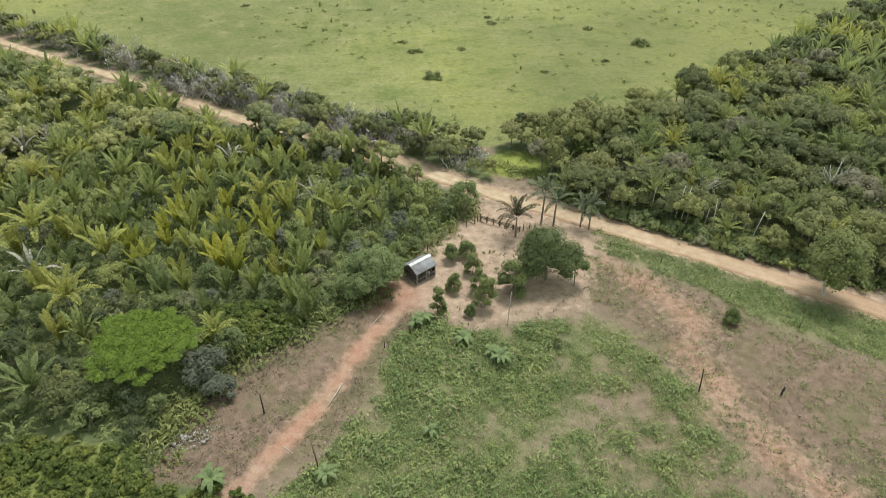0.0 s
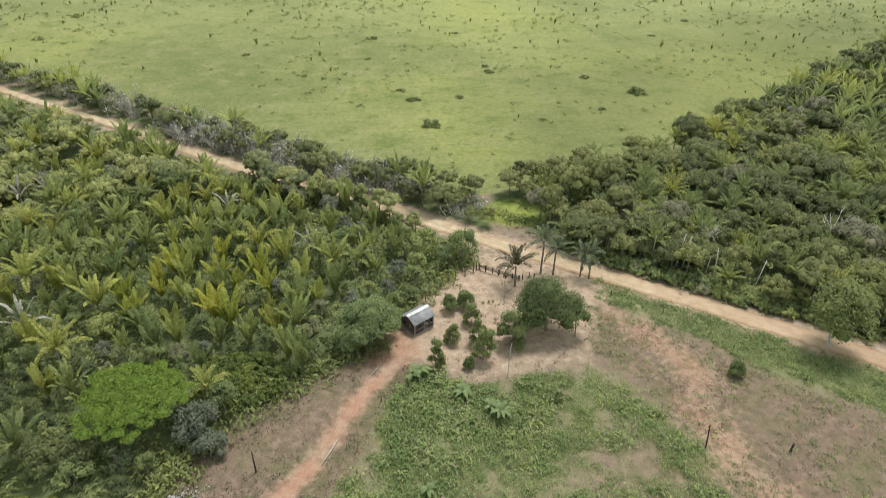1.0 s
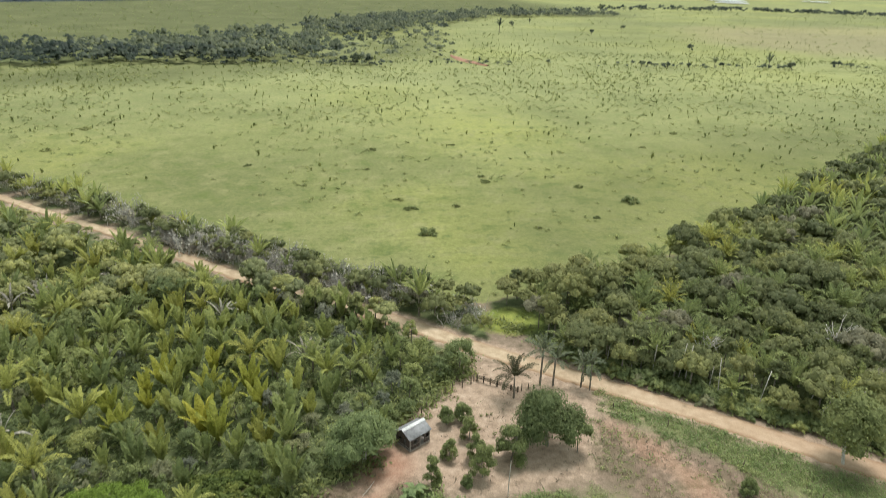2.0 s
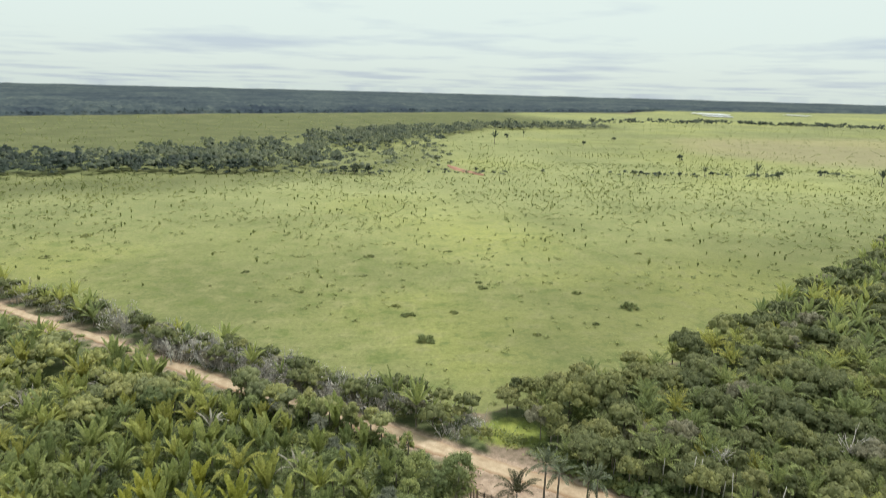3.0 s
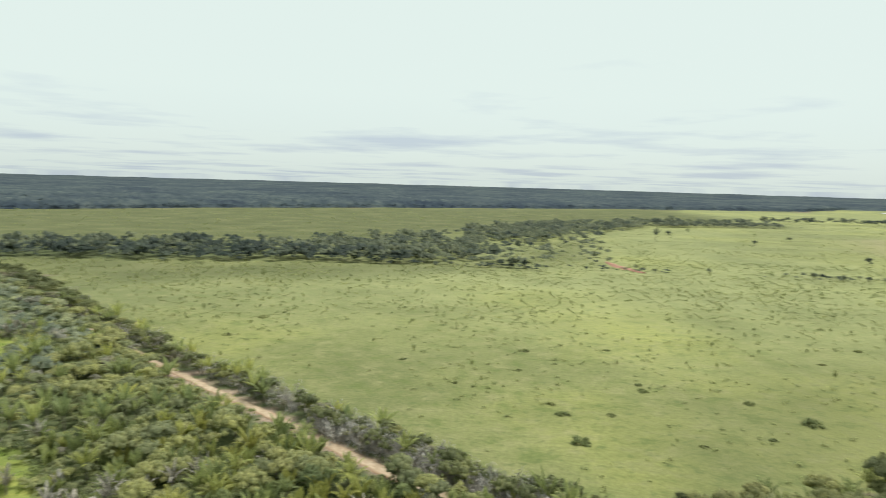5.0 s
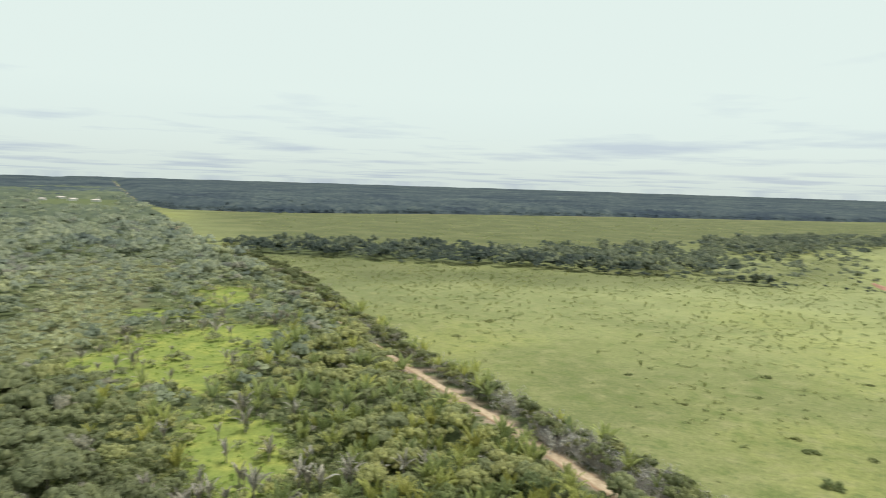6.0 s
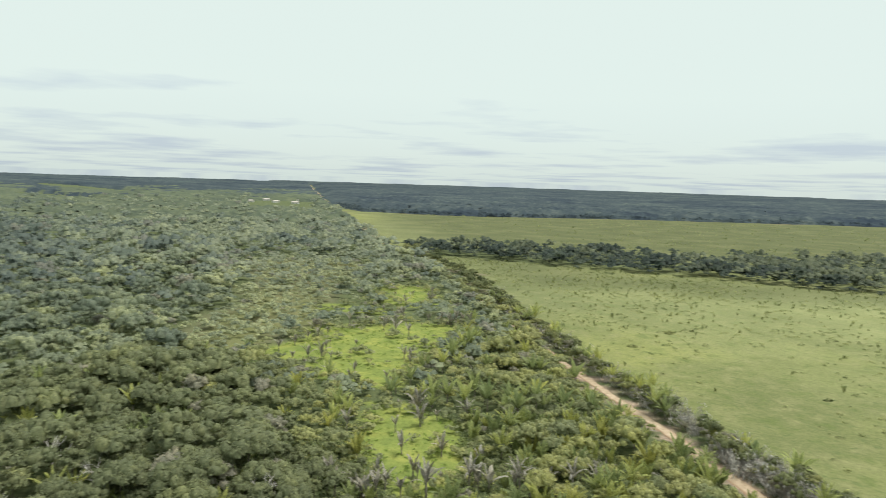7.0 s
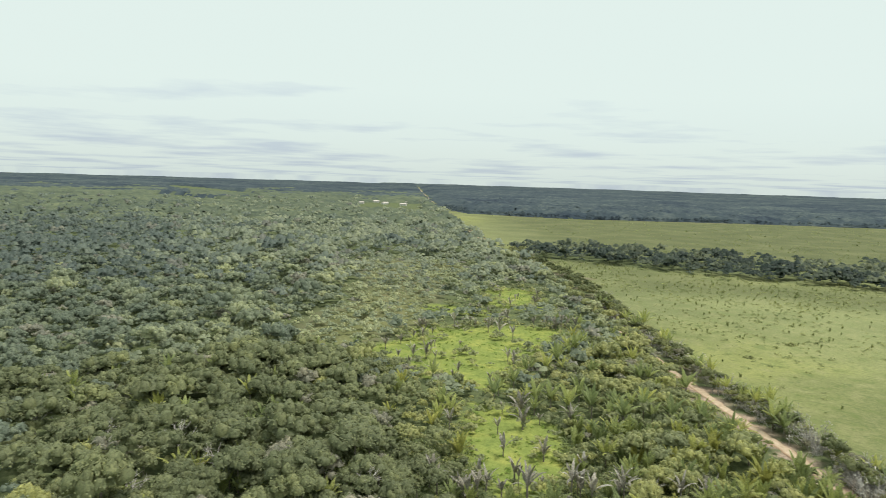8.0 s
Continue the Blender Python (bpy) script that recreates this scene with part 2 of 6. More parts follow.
def ground_material():
    """Soil and turf: masks say what covers the ground and where turf is toned for sun, cloud and haze; noise gives each
    cover its grain.
    """
    mat, nt, b = nodes_of("soil and turf", 0.95, 0.08)
    one, two = nt.nodes.new("ShaderNodeAttribute"), nt.nodes.new("ShaderNodeAttribute")
    one.attribute_name, two.attribute_name = "cover_a", "cover_b"
    sa, sb = nt.nodes.new("ShaderNodeSeparateColor"), nt.nodes.new("ShaderNodeSeparateColor")
    nt.links.new(one.outputs["Color"], sa.inputs[0])
    nt.links.new(two.outputs["Color"], sb.inputs[0])
    far, wide, big, mid, fine = (noise_node(nt, 0.0042, 4, 0.5), noise_node(nt, 0.02, 4, 0.55), noise_node(nt, 0.11, 5, 0.6),
                                 noise_node(nt, 0.7, 5, 0.65), noise_node(nt, 4.5, 6, 0.8))
    rough = nt.nodes.new("ShaderNodeAttribute")
    rough.attribute_name = "rough"

    def edge(v, w=0.35):
        return span(nt, calc(nt, 'ADD', v, calc(nt, 'MULTIPLY', calc(nt, 'SUBTRACT', mid, 0.5), 0.9)), 0.5 - w / 2, 0.5 + w / 2)

    weed = ramp(nt, mid, [(0.25, (0.148, 0.122, 0.082)), (0.5, (0.220, 0.170, 0.126)), (0.72, (0.305, 0.226, 0.178))])
    green = nt.nodes.new("ShaderNodeAttribute")
    green.attribute_name = "green"
    weed = mixc(nt, edge(green.outputs["Fac"], 0.9), weed, ramp(nt, mid, [(0.28, (0.110, 0.135, 0.055)), (0.5, (0.165, 0.185, 0.082)), (0.72, (0.230, 0.225, 0.115))]))
    dry = ramp(nt, mid, [(0.25, (0.116, 0.090, 0.061)), (0.5, (0.184, 0.134, 0.099)), (0.75, (0.272, 0.194, 0.151))])
    dry = mixc(nt, span(nt, big, 0.36, 0.54), mixc(nt, span(nt, mid, 0.35, 0.65), (0.112, 0.108, 0.058), (0.170, 0.145, 0.088)), dry)
    bare = ramp(nt, mid, [(0.25, (0.275, 0.200, 0.146)), (0.5, (0.370, 0.275, 0.205)), (0.75, (0.49, 0.380, 0.295))])
    red = mixc(nt, span(nt, mid, 0.36, 0.60), (0.325, 0.150, 0.100), (0.365, 0.225, 0.160))
    grass = ramp(nt, wide, [(0.25, (0.142, 0.158, 0.070)), (0.45, (0.170, 0.184, 0.080)), (0.58, (0.194, 0.206, 0.090)), (0.75, (0.224, 0.234, 0.102))])
    # broad noise paints sun patches and cloud shadow into the turf
    grass = mixc(nt, 1.0, grass, ramp(nt, far, [(0.34, (0.80, 0.82, 0.84)), (0.5, (1.08, 1.07, 1.0)), (0.62, (1.52, 1.46, 1.06))]), 'MULTIPLY')
    grass = mixc(nt, span(nt, big, 0.52, 0.66, 0.0, 0.6), grass, (0.250, 0.242, 0.118))
    grass = mixc(nt, span(nt, big, 0.46, 0.34, 0.0, 0.7), grass, (0.120, 0.152, 0.050))
    low = noise_node(nt, 0.3, 4, 0.6)
    grass = mixc(nt, span(nt, low, 0.54, 0.68, 0.0, 0.6), grass, (0.112, 0.142, 0.056))
    grass = mixc(nt, 1.0, grass, ramp(nt, mid, [(0.3, (0.80, 0.82, 0.80)), (0.7, (1.2, 1.18, 1.15))]), 'MULTIPLY')
    # far turf is paled by mask: distance haze and sunlight put into the colour
    pale = nt.nodes.new("ShaderNodeAttribute")
    pale.attribute_name = "pale"
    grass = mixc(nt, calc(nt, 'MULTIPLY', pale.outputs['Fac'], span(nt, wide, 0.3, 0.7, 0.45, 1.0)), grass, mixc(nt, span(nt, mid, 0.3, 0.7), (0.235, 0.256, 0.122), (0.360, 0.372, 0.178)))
    # rough mask: olive turf, and ground darkened in place of cloud shade
    grass = mixc(nt, rough.outputs['Fac'], grass, ramp(nt, wide, [(0.3, (0.090, 0.102, 0.047)), (0.5, (0.110, 0.121, 0.054)), (0.7, (0.148, 0.152, 0.073))]))
    lush = ramp(nt, big, [(0.3, (0.145, 0.185, 0.052)), (0.5, (0.205, 0.240, 0.064)), (0.66, (0.280, 0.292, 0.078))])
    lush = mixc(nt, 1.0, lush, ramp(nt, mid, [(0.3, (0.75, 0.78, 0.75)), (0.7, (1.2, 1.18, 1.15))]), 'MULTIPLY')
    wood = ramp(nt, mid, [(0.3, (0.075, 0.094, 0.044)), (0.7, (0.135, 0.155, 0.070))])
    col = mixc(nt, edge(sa.outputs["Blue"], 0.8), weed, dry)
    col = mixc(nt, edge(sb.outputs["Red"]), col, grass)
    col = mixc(nt, edge(sb.outputs["Green"], 0.5), col, wood)
    col = mixc(nt, edge(sb.outputs["Blue"], 0.4), col, lush)
    col = mixc(nt, edge(sa.outputs["Red"], 0.7), col, bare)
    col = mixc(nt, edge(sa.outputs["Green"], 0.7), col, red)
    col = mixc(nt, 1.0, col, ramp(nt, fine, [(0.30, (0.66, 0.67, 0.66)), (0.5, (1.0, 1.0, 1.0)), (0.72, (1.30, 1.28, 1.24))]), 'MULTIPLY')
    nt.links.new(col, b.inputs["Base Color"])
    bump(nt, b, calc(nt, 'ADD', mid, fine), 0.5, 0.15)
    return mat


def west_material():
    mat, nt, b = nodes_of("mixed woods", 0.95, 0.05)
    big, mid = noise_node(nt, 0.008, 4), noise_node(nt, 0.05, 5, 0.7)
    col = ramp(nt, mid, [(0.3, (0.062, 0.078, 0.060)), (0.5, (0.100, 0.120, 0.080)), (0.72, (0.150, 0.165, 0.100))])
    col = mixc(nt, 1.0, col, ramp(nt, big, [(0.3, (0.75, 0.78, 0.84)), (0.7, (1.25, 1.22, 1.1))]), 'MULTIPLY')
    nt.links.new(col, b.inputs["Base Color"])
    return mat


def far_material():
    """Woods kilometres off, with the blue air of the distance painted into their colour."""
    mat, nt, b = nodes_of("hazed distant woods", 0.95, 0.05)
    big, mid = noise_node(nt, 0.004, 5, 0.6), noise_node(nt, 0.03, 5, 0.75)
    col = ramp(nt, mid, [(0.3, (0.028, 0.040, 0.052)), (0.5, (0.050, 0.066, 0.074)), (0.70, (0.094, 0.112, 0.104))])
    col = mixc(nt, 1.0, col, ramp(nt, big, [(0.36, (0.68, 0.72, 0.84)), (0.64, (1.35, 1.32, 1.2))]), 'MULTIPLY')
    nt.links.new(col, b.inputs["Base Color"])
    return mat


M_ROAD, M_GROUND, M_FAR, M_WEST = road_material(), ground_material(), far_material(), west_material()

# ---------------------------------------------------------------- mesh helpers
rng = np.random.default_rng(7)


def mesh_from(name, verts, quads, mats, index=None, tint=None, smooth=False):
    """A mesh out of arrays of corners and four-cornered faces."""
    verts, quads = np.asarray(verts, np.float32), np.asarray(quads, np.int32)
    me = bpy.data.meshes.new(name)
    me.vertices.add(len(verts))
    me.vertices.foreach_set("co", verts.ravel())
    me.loops.add(quads.size)
    me.loops.foreach_set("vertex_index", quads.ravel())
    me.polygons.add(len(quads))
    me.polygons.foreach_set("loop_start", np.arange(0, quads.size, 4, dtype=np.int32))
    me.polygons.foreach_set("loop_total", np.full(len(quads), 4, np.int32))
    for m in mats:
        me.materials.append(m)
    if index is not None:
        me.polygons.foreach_set("material_index", np.asarray(index, np.int32))
    if smooth:
        me.polygons.foreach_set("use_smooth", np.ones(len(quads), bool))
    if tint is not None:
        me.attributes.new("tint", 'FLOAT', 'POINT').data.foreach_set("value", np.asarray(tint, np.float32))
    me.update(calc_edges=True)
    return me


def join(pieces):
    vs, qs, k = [], [], 0
    for v, q in pieces:
        vs.append(v)
        qs.append(np.asarray(q) + k)
        k += len(v)
    return np.concatenate(vs), np.concatenate(qs)


def part(name, bm_or_mesh, material, parent, label=""):
    if isinstance(bm_or_mesh, bmesh.types.BMesh):
        me = bpy.data.meshes.new(name)
        bm_or_mesh.to_mesh(me)
        bm_or_mesh.free()
        me.materials.append(material)
    else:
        me = bm_or_mesh
    ob = new(name, me)
    ob.parent = parent
    if label:
        ob["label"] = label
    return ob


def tube(points, radii, sides=6):
    """A tapered limb along a line of points."""
    pts = np.asarray(points, float)
    rings, quads = [], []
    for i, p in enumerate(pts):
        d = pts[min(i + 1, len(pts) - 1)] - pts[max(i - 1, 0)]
        d = d / (np.linalg.norm(d) + 1e-9)
        a = np.cross(d, (0.3, 1, 0.1))
        a /= np.linalg.norm(a) + 1e-9
        b = np.cross(d, a)
        ang = np.arange(sides) * 2 * np.pi / sides
        rings.append(p + radii[i] * (np.cos(ang)[:, None] * a + np.sin(ang)[:, None] * b))
        if i:
            for s in range(sides):
                quads.append(((i - 1) * sides + s, (i - 1) * sides + (s + 1) % sides, i * sides + (s + 1) % sides, i * sides + s))
    n = len(pts) - 1
    if sides == 6:
        quads += [(n * 6, n * 6 + 1, n * 6 + 2, n * 6 + 3), (n * 6 + 3, n * 6 + 4, n * 6 + 5, n * 6)]
    return np.concatenate(rings), np.array(quads)


def kites(pos, normal, along, length, width):
    """Leaf sprays: a bent, pointed four-cornered leaf at each place."""
    normal = normal / (np.linalg.norm(normal, axis=1, keepdims=True) + 1e-9)
    along = along - normal * np.sum(along * normal, axis=1, keepdims=True)
    along /= np.linalg.norm(along, axis=1, keepdims=True) + 1e-9
    side = np.cross(normal, along)
    L, W = np.asarray(length)[:, None], np.asarray(width)[:, None]
    a, c = pos - along * L * 0.5 - normal * L * 0.10, pos + along * L * 0.5 - normal * L * 0.14
    b, d = pos + side * W * 0.5 + normal * L * 0.04, pos - side * W * 0.5 + normal * L * 0.04
    v = np.stack([a, b, c, d], axis=1).reshape(-1, 3)
    return v, np.arange(len(v)).reshape(-1, 4)


def domes(r, cs, sides=6, polar=(0.22, 0.8, 1.35, 1.95), shrink=0.92, uneven=(0.80, 1.16)):
    """The leafy clumps of a crown as uneven bulges, one for each lobe."""
    out = []
    for x, y, z, rad in cs:
        rings = []
        a0 = r.uniform(0, 6.28)
        for p in polar:
            a = a0 + np.arange(sides) * 2 * np.pi / sides + r.normal(scale=0.12, size=sides)
            q = rad * shrink * r.uniform(*uneven, sides)
            rings.append(np.stack([x + np.cos(a) * math.sin(p) * q, y + np.sin(a) * math.sin(p) * q, z + math.cos(p) * q * 0.92], axis=1))
        quads = [(k * sides + s, (k + 1) * sides + s, (k + 1) * sides + (s + 1) % sides, k * sides + (s + 1) % sides) for k in range(len(polar) - 1) for s in range(sides)]
        quads += [(0, 1, 2, 3), (3, 4, 5, 0)] if sides == 6 else [(0, 1, 2, 3), (0, 3, 4, 4)][:1]
        out.append((np.concatenate(rings), np.array(quads)))
    return join(out)


def crown(r, rx, rz, base, lobes, leaves, size, flat=0.0, lump=(0.27, 0.42), hug=(0.82, 1.08)):
    """Leaf sprays over the lobes of a crown of half-width rx and height rz that begins at height base."""
    cs = []
    for k in range(lobes):
        a, q = r.uniform(0, 2 * np.pi), math.sqrt(r.uniform(0.02, 1.0))
        z = (1 - q ** 2) * 0.55 + r.uniform(0.0, 0.35)
        if flat:
            a, q = k * 2.399963, math.sqrt((k + 0.5) / lobes) * r.uniform(0.72, 1.14) * (1 + 0.10 * math.sin(3 * k * 2.399963 + 1.0))
            z = 0.42 + 0.34 * (1 - q ** 2) + r.uniform(-0.17, 0.17)
        cs.append((math.cos(a) * q * rx * 0.72, math.sin(a) * q * rx * 0.72, base + rz * min(z, 0.86), r.uniform(*lump) * min(rx, rz * 0.9)))
    cs = np.array(cs)
    who = r.integers(0, lobes, leaves)
    d = r.normal(size=(leaves, 3))
    d[:, 2] = np.abs(d[:, 2]) * 0.9 - 0.35 * r.random(leaves)
    d /= np.linalg.norm(d, axis=1, keepdims=True)
    if flat:
        d[:, 2] *= flat
    p = cs[who, :3] + d * cs[who, 3:4] * r.uniform(*hug, (leaves, 1))
    n = d + r.normal(scale=0.28, size=(leaves, 3)) + (0, 0, 0.9)
    s = size * r.uniform(0.65, 1.35, leaves)
    return kites(p, n, r.normal(size=(leaves, 3)), s * (1.25 if flat else 1), s * r.uniform(0.55, 0.85, leaves) * (0.6 if flat else 1)), cs


def trunk_and_limbs(r, height, thick, cs, limbs=6):
    lean = r.normal(scale=0.05 * height, size=2)
    top = np.array((lean[0], lean[1], height * 0.62))
    mid = top * (0.5, 0.5, 0.5) + (*r.normal(scale=0.08, size=2), 0)
    pieces = [tube([(0, 0, -0.3), (0, 0, 0.15), mid, top], [thick * 1.5, thick * 1.1, thick * 0.85, thick * 0.6])]
    for c in cs[:limbs]:
        k = r.uniform(0.55, 1.0)
        s = mid + (top - mid) * k
        e = c[:3] - (0, 0, c[3] * 0.1)
        pieces.append(tube([s, (s + e) / 2 + r.normal(scale=0.2, size=3), e], [thick * 0.5, thick * 0.33, thick * 0.1]))
    return join(pieces)


def frond(r, length, rise, bend, leaflets=13, wide=0.20, spread=0.17, ribbed=True):
    """One feather leaf along +x: a curved midrib with leaflets hanging from both sides."""
    n = 7
    pts, a = [np.zeros(3)], rise
    for k in range(n):
        pts.append(pts[-1] + np.array((math.cos(a), 0, math.sin(a))) * length / n)
        a -= bend * (0.3 + 1.4 * k / n) / n
    pts = np.array(pts)
    rib = tube(pts[::2] if n % 2 == 0 else pts[1::2], np.linspace(0.06, 0.02, (n + 1) // 2 if n % 2 else n // 2 + 1), 3)
    t = np.linspace(0.14, 0.99, leaflets)
    P = np.stack([np.interp(t * n, np.arange(n + 1), pts[:, k]) for k in range(3)], axis=1)
    D = np.stack([np.interp(t * n, np.arange(n), np.diff(pts, axis=0)[:, k]) for k in range(3)], axis=1)
    D /= np.linalg.norm(D, axis=1, keepdims=True)
    up = np.cross(D, (0, 1, 0))
    up *= np.sign(up[:, 2:3] + 1e-6)
    size = length * spread * np.sin(np.pi * (0.12 + 0.80 * t)) ** 0.7
    pieces = [rib] if ribbed else []
    for s in (1, -1):
        way = D * 0.75 + np.array((0, s, 0)) * 0.85 + up * 0.28 + r.normal(scale=0.10, size=D.shape)
        way /= np.linalg.norm(way, axis=1, keepdims=True)
        face = np.cross(way, D)
        face *= np.sign(np.sum(face * up, axis=1, keepdims=True) + 1e-6)
        pieces.append(kites(P + way * size[:, None] * 0.5, face, way, size, np.full(leaflets, wide * length / 5.0)))
    return join(pieces)


def blade(r, length, rise, bend, half=0.62, segs=9):
    """One broad feather leaf whose leaflets lie shut: a folded blade with a ragged edge."""
    pts, a = [np.zeros(3)], rise
    for k in range(segs):
        pts.append(pts[-1] + np.array((math.cos(a), 0, math.sin(a))) * length / segs)
        a -= bend * (0.3 + 1.4 * k / segs) / segs
    P = np.array(pts)
    D = np.gradient(P, axis=0)
    D /= np.linalg.norm(D, axis=1, keepdims=True)
    up = np.cross(D, (0, 1, 0))
    t = np.linspace(0, 1, segs + 1)
    w = half * np.clip(np.sin(np.pi * (0.04 + 0.93 * t)), 0, 1) ** 0.75
    twist = r.normal(scale=0.25)
    v, q = [P], []
    n = segs + 1
    for s, o in ((1, n), (-1, 2 * n)):
        ww = w * (1 + 0.30 * r.uniform(-1, 1, n))
        v.append(P + (np.array((0, s, 0)) - up * (0.30 + s * twist)) * ww[:, None] + D * (ww * 0.5)[:, None])
        for k in range(segs):
            q.append((k, k + 1, o + k + 1, o + k) if s > 0 else (k, o + k, o + k + 1, k + 1))
    body = (np.concatenate(v), np.array(q))
    if segs < 9:
        return body
    k = 13
    u = np.linspace(0.12, 0.97, k)
    tips = []
    for s in (1, -1):
        at = np.stack([np.interp(u, t, P[:, j]) for j in range(3)], axis=1)
        fw = np.stack([np.interp(u, t, D[:, j]) for j in range(3)], axis=1)
        uu = np.stack([np.interp(u, t, up[:, j]) for j in range(3)], axis=1)
        size = np.interp(u, t, w) * r.uniform(0.9, 1.5, k)
        way = fw * 0.9 + np.array((0, s, 0)) * 0.8 - uu * r.uniform(0.0, 0.5, (k, 1))
        way /= np.linalg.norm(way, axis=1, keepdims=True)
        tips.append(kites(at + way * size[:, None] * 0.62, np.cross(way, fw) * s + r.normal(scale=0.25, size=(k, 3)), way, size * 1.2, np.full(k, 0.045 * length)))
    return join([body] + tips)


def turned(piece, ang, z=0.0, x=0.0, y=0.0):
    v, q = piece
    c, s = math.cos(ang), math.sin(ang)
    return np.stack([v[:, 0] * c - v[:, 1] * s + x, v[:, 0] * s + v[:, 1] * c + y, v[:, 2] + z], axis=1), q


def fronds_of(r, count, length, upright, z, leaflets=13, wide=0.20, droop=1.0, spread=0.17, ribbed=True):
    """The feather leaves of one palm, the young ones upright, the old ones arching out."""
    out = []
    for k in range(count):
        age = (k + 0.5) / count
        rise = upright + (1.45 - upright) * (1 - age) ** 0.8 + r.normal(scale=0.07)
        size, bend = length * r.uniform(0.8, 1.1), droop * (0.5 + 0.9 * age) * r.uniform(0.7, 1.3)
        leaf = frond(r, size, rise, bend, leaflets, wide, spread, ribbed) if leaflets > 0 else blade(r, size, rise, bend, wide, 9 if ribbed else 5)
        out.append(turned(leaf, k * 2.4 + r.normal(scale=0.25), z))
    return out


# ---------------------------------------------------------------- plan
ROAD = [(-3400, 2450), (-2200, 1630), (-1335, 1038), (-864, 714), (-500, 470), (-380, 405), (-228, 292), (-148, 233), (-110, 207), (-83, 189.5),
        (-62.7, 174.5), (-40, 159.3), (-15, 144), (0.6, 134.7), (15, 124.3), (30, 115.0), (41.5, 107.8), (51, 101.6), (60, 95.5), (69, 89.6), (77.5, 84), (120, 57), (230, -14), (700, -320)]
TRACK = [(21, 119), (17, 113), (11.5, 106), (6.5, 99.5), (3.2, 94), (-1, 87.6), (-5.3, 80.7), (-8.2, 74.6), (-11.8, 67.4), (-15.1, 61), (-18.4, 55.3), (-21, 51.5), (-27, 42), (-34, 30)]
LEFT_EDGE = [(12.6, 121.8), (11.2, 116.5), (5.7, 107.5), (0.3, 102), (-3.2, 96), (-5.5, 89.5), (-9.5, 86.3), (-16.9, 81.3), (-25.5, 74), (-29.5, 65), (-31.5, 58.5), (-32.5, 53.1)]
RIGHT_FRONT = [(21, 135), (31.7, 122.5), (41.1, 114), (50.7, 108.6), (59.7, 103), (67.8, 98), (81.2, 90.5), (125, 61), (235, -10), (700, -310)]
RIGHT_BACK = [(19.5, 144), (32, 151), (67, 168), (92, 190), (127, 220), (180, 266), (235, 322), (330, 405), (520, 500), (900, 620), (1500, 700)]
STRIP_BACK = [(17, 142), (-1, 153), (-19.5, 163), (-32, 171), (-48.5, 181), (-70, 193), (-96, 213), (-130, 232), (-190, 278), (-240, 318), (-330, 388), (-440, 452), (-505, 500)]
BAND_NEAR = [(-500, 452), (-430, 480), (-375, 500), (-300, 512), (-227, 545), (-150, 556), (-73, 585), (-40, 700), (-10, 900), (140, 1230), (320, 1340), (420, 1370)]
BAND_FAR = [(-520, 520), (-480, 560), (-375, 600), (-320, 650), (-262, 660), (-190, 760), (-120, 985), (-14, 1190), (160, 1380), (350, 1420), (420, 1410)]
FAR_EDGE = [(-3600, 2600), (-2200, 1640), (-1390, 1085), (-1150, 960), (-940, 1060), (-760, 1340), (-429, 1700), (151, 2180), (800, 2480), (1000, 2720), (1300, 2760), (1927, 2800), (4800, 3300)]
LEFT_WOOD = LEFT_EDGE + [(-25, 52.5), (-20, 50), (-15, 40), (-20, 0), (-60, -120), (-400, -700), (-4800, -900), (-4800, 2600), (-3400, 2440), (-2200, 1622), (-1335, 1030), (-864, 706),
                         (-500, 463), (-380, 399), (-228, 287), (-148, 228.5), (-110, 202.5), (-83, 185), (-62.7, 170), (-40, 155), (-15, 140), (0.6, 131)]
RIGHT_WOOD = RIGHT_FRONT + [(1500, 0)] + RIGHT_BACK[::-1]
STRIP = [(17, 128), (0.6, 139), (-15, 148.5), (-40, 163.8), (-62.7, 179), (-83, 194), (-110, 211.5), (-148, 238), (-228, 297.5), (-380, 410), (-500, 475)] + STRIP_BACK[::-1]
BAND = BAND_NEAR + BAND_FAR[::-1]
PASTURE = [(14, 146)] + STRIP_BACK[1:] + [(-1130, 930), (-2150, 1660), (-3500, 2600), (-4800, 4800), (4800, 4800), (4800, 900)] + RIGHT_BACK[::-1]
CLEARINGS = [[(-240, 152), (-256, 192), (-247, 236), (-216, 256), (-204, 228), (-190, 194), (-168, 158), (-185, 149), (-214, 144)],
             [(-160, 143), (-150, 152), (-141, 148), (-132, 151), (-118, 138), (-108, 126), (-100, 110), (-107, 104), (-115, 111), (-126, 113), (-138, 121)],
             [(-300, 262), (-272, 268), (-270, 290), (-300, 316), (-330, 326), (-322, 296)],
             [(-306, 222), (-286, 226), (-262, 248), (-270, 256), (-296, 246)],
             [(-26, 78.5), (-29, 86), (-23, 85.5), (-20, 82)]]
SCRUB = [(-232, 120), (-268, 205), (-285, 218), (-330, 262), (-400, 352), (-440, 385), (-520, 350), (-500, 290), (-430, 262), (-330, 190), (-300, 140)]
LOW_GROWTH = [(-62, 42), (-60, 57), (-48, 61), (-40, 60), (-34, 59), (-32, 53), (-25, 52.8), (-19.5, 52), (-15, 44), (-25, 30), (-60, 30)]
DRY_BAND = [(32, 101), (29, 89), (34, 83), (38, 72), (41, 62), (43, 50), (48, 20), (75, 20), (90, 55), (71, 72), (62, 77), (54, 83.5), (49, 90), (40, 96.5)]
DRY_LEFT = LEFT_EDGE[5:] + [(-20, 53), (-14, 55.5), (-9, 61), (-6, 68), (-3, 78), (2, 84), (0, 90)]
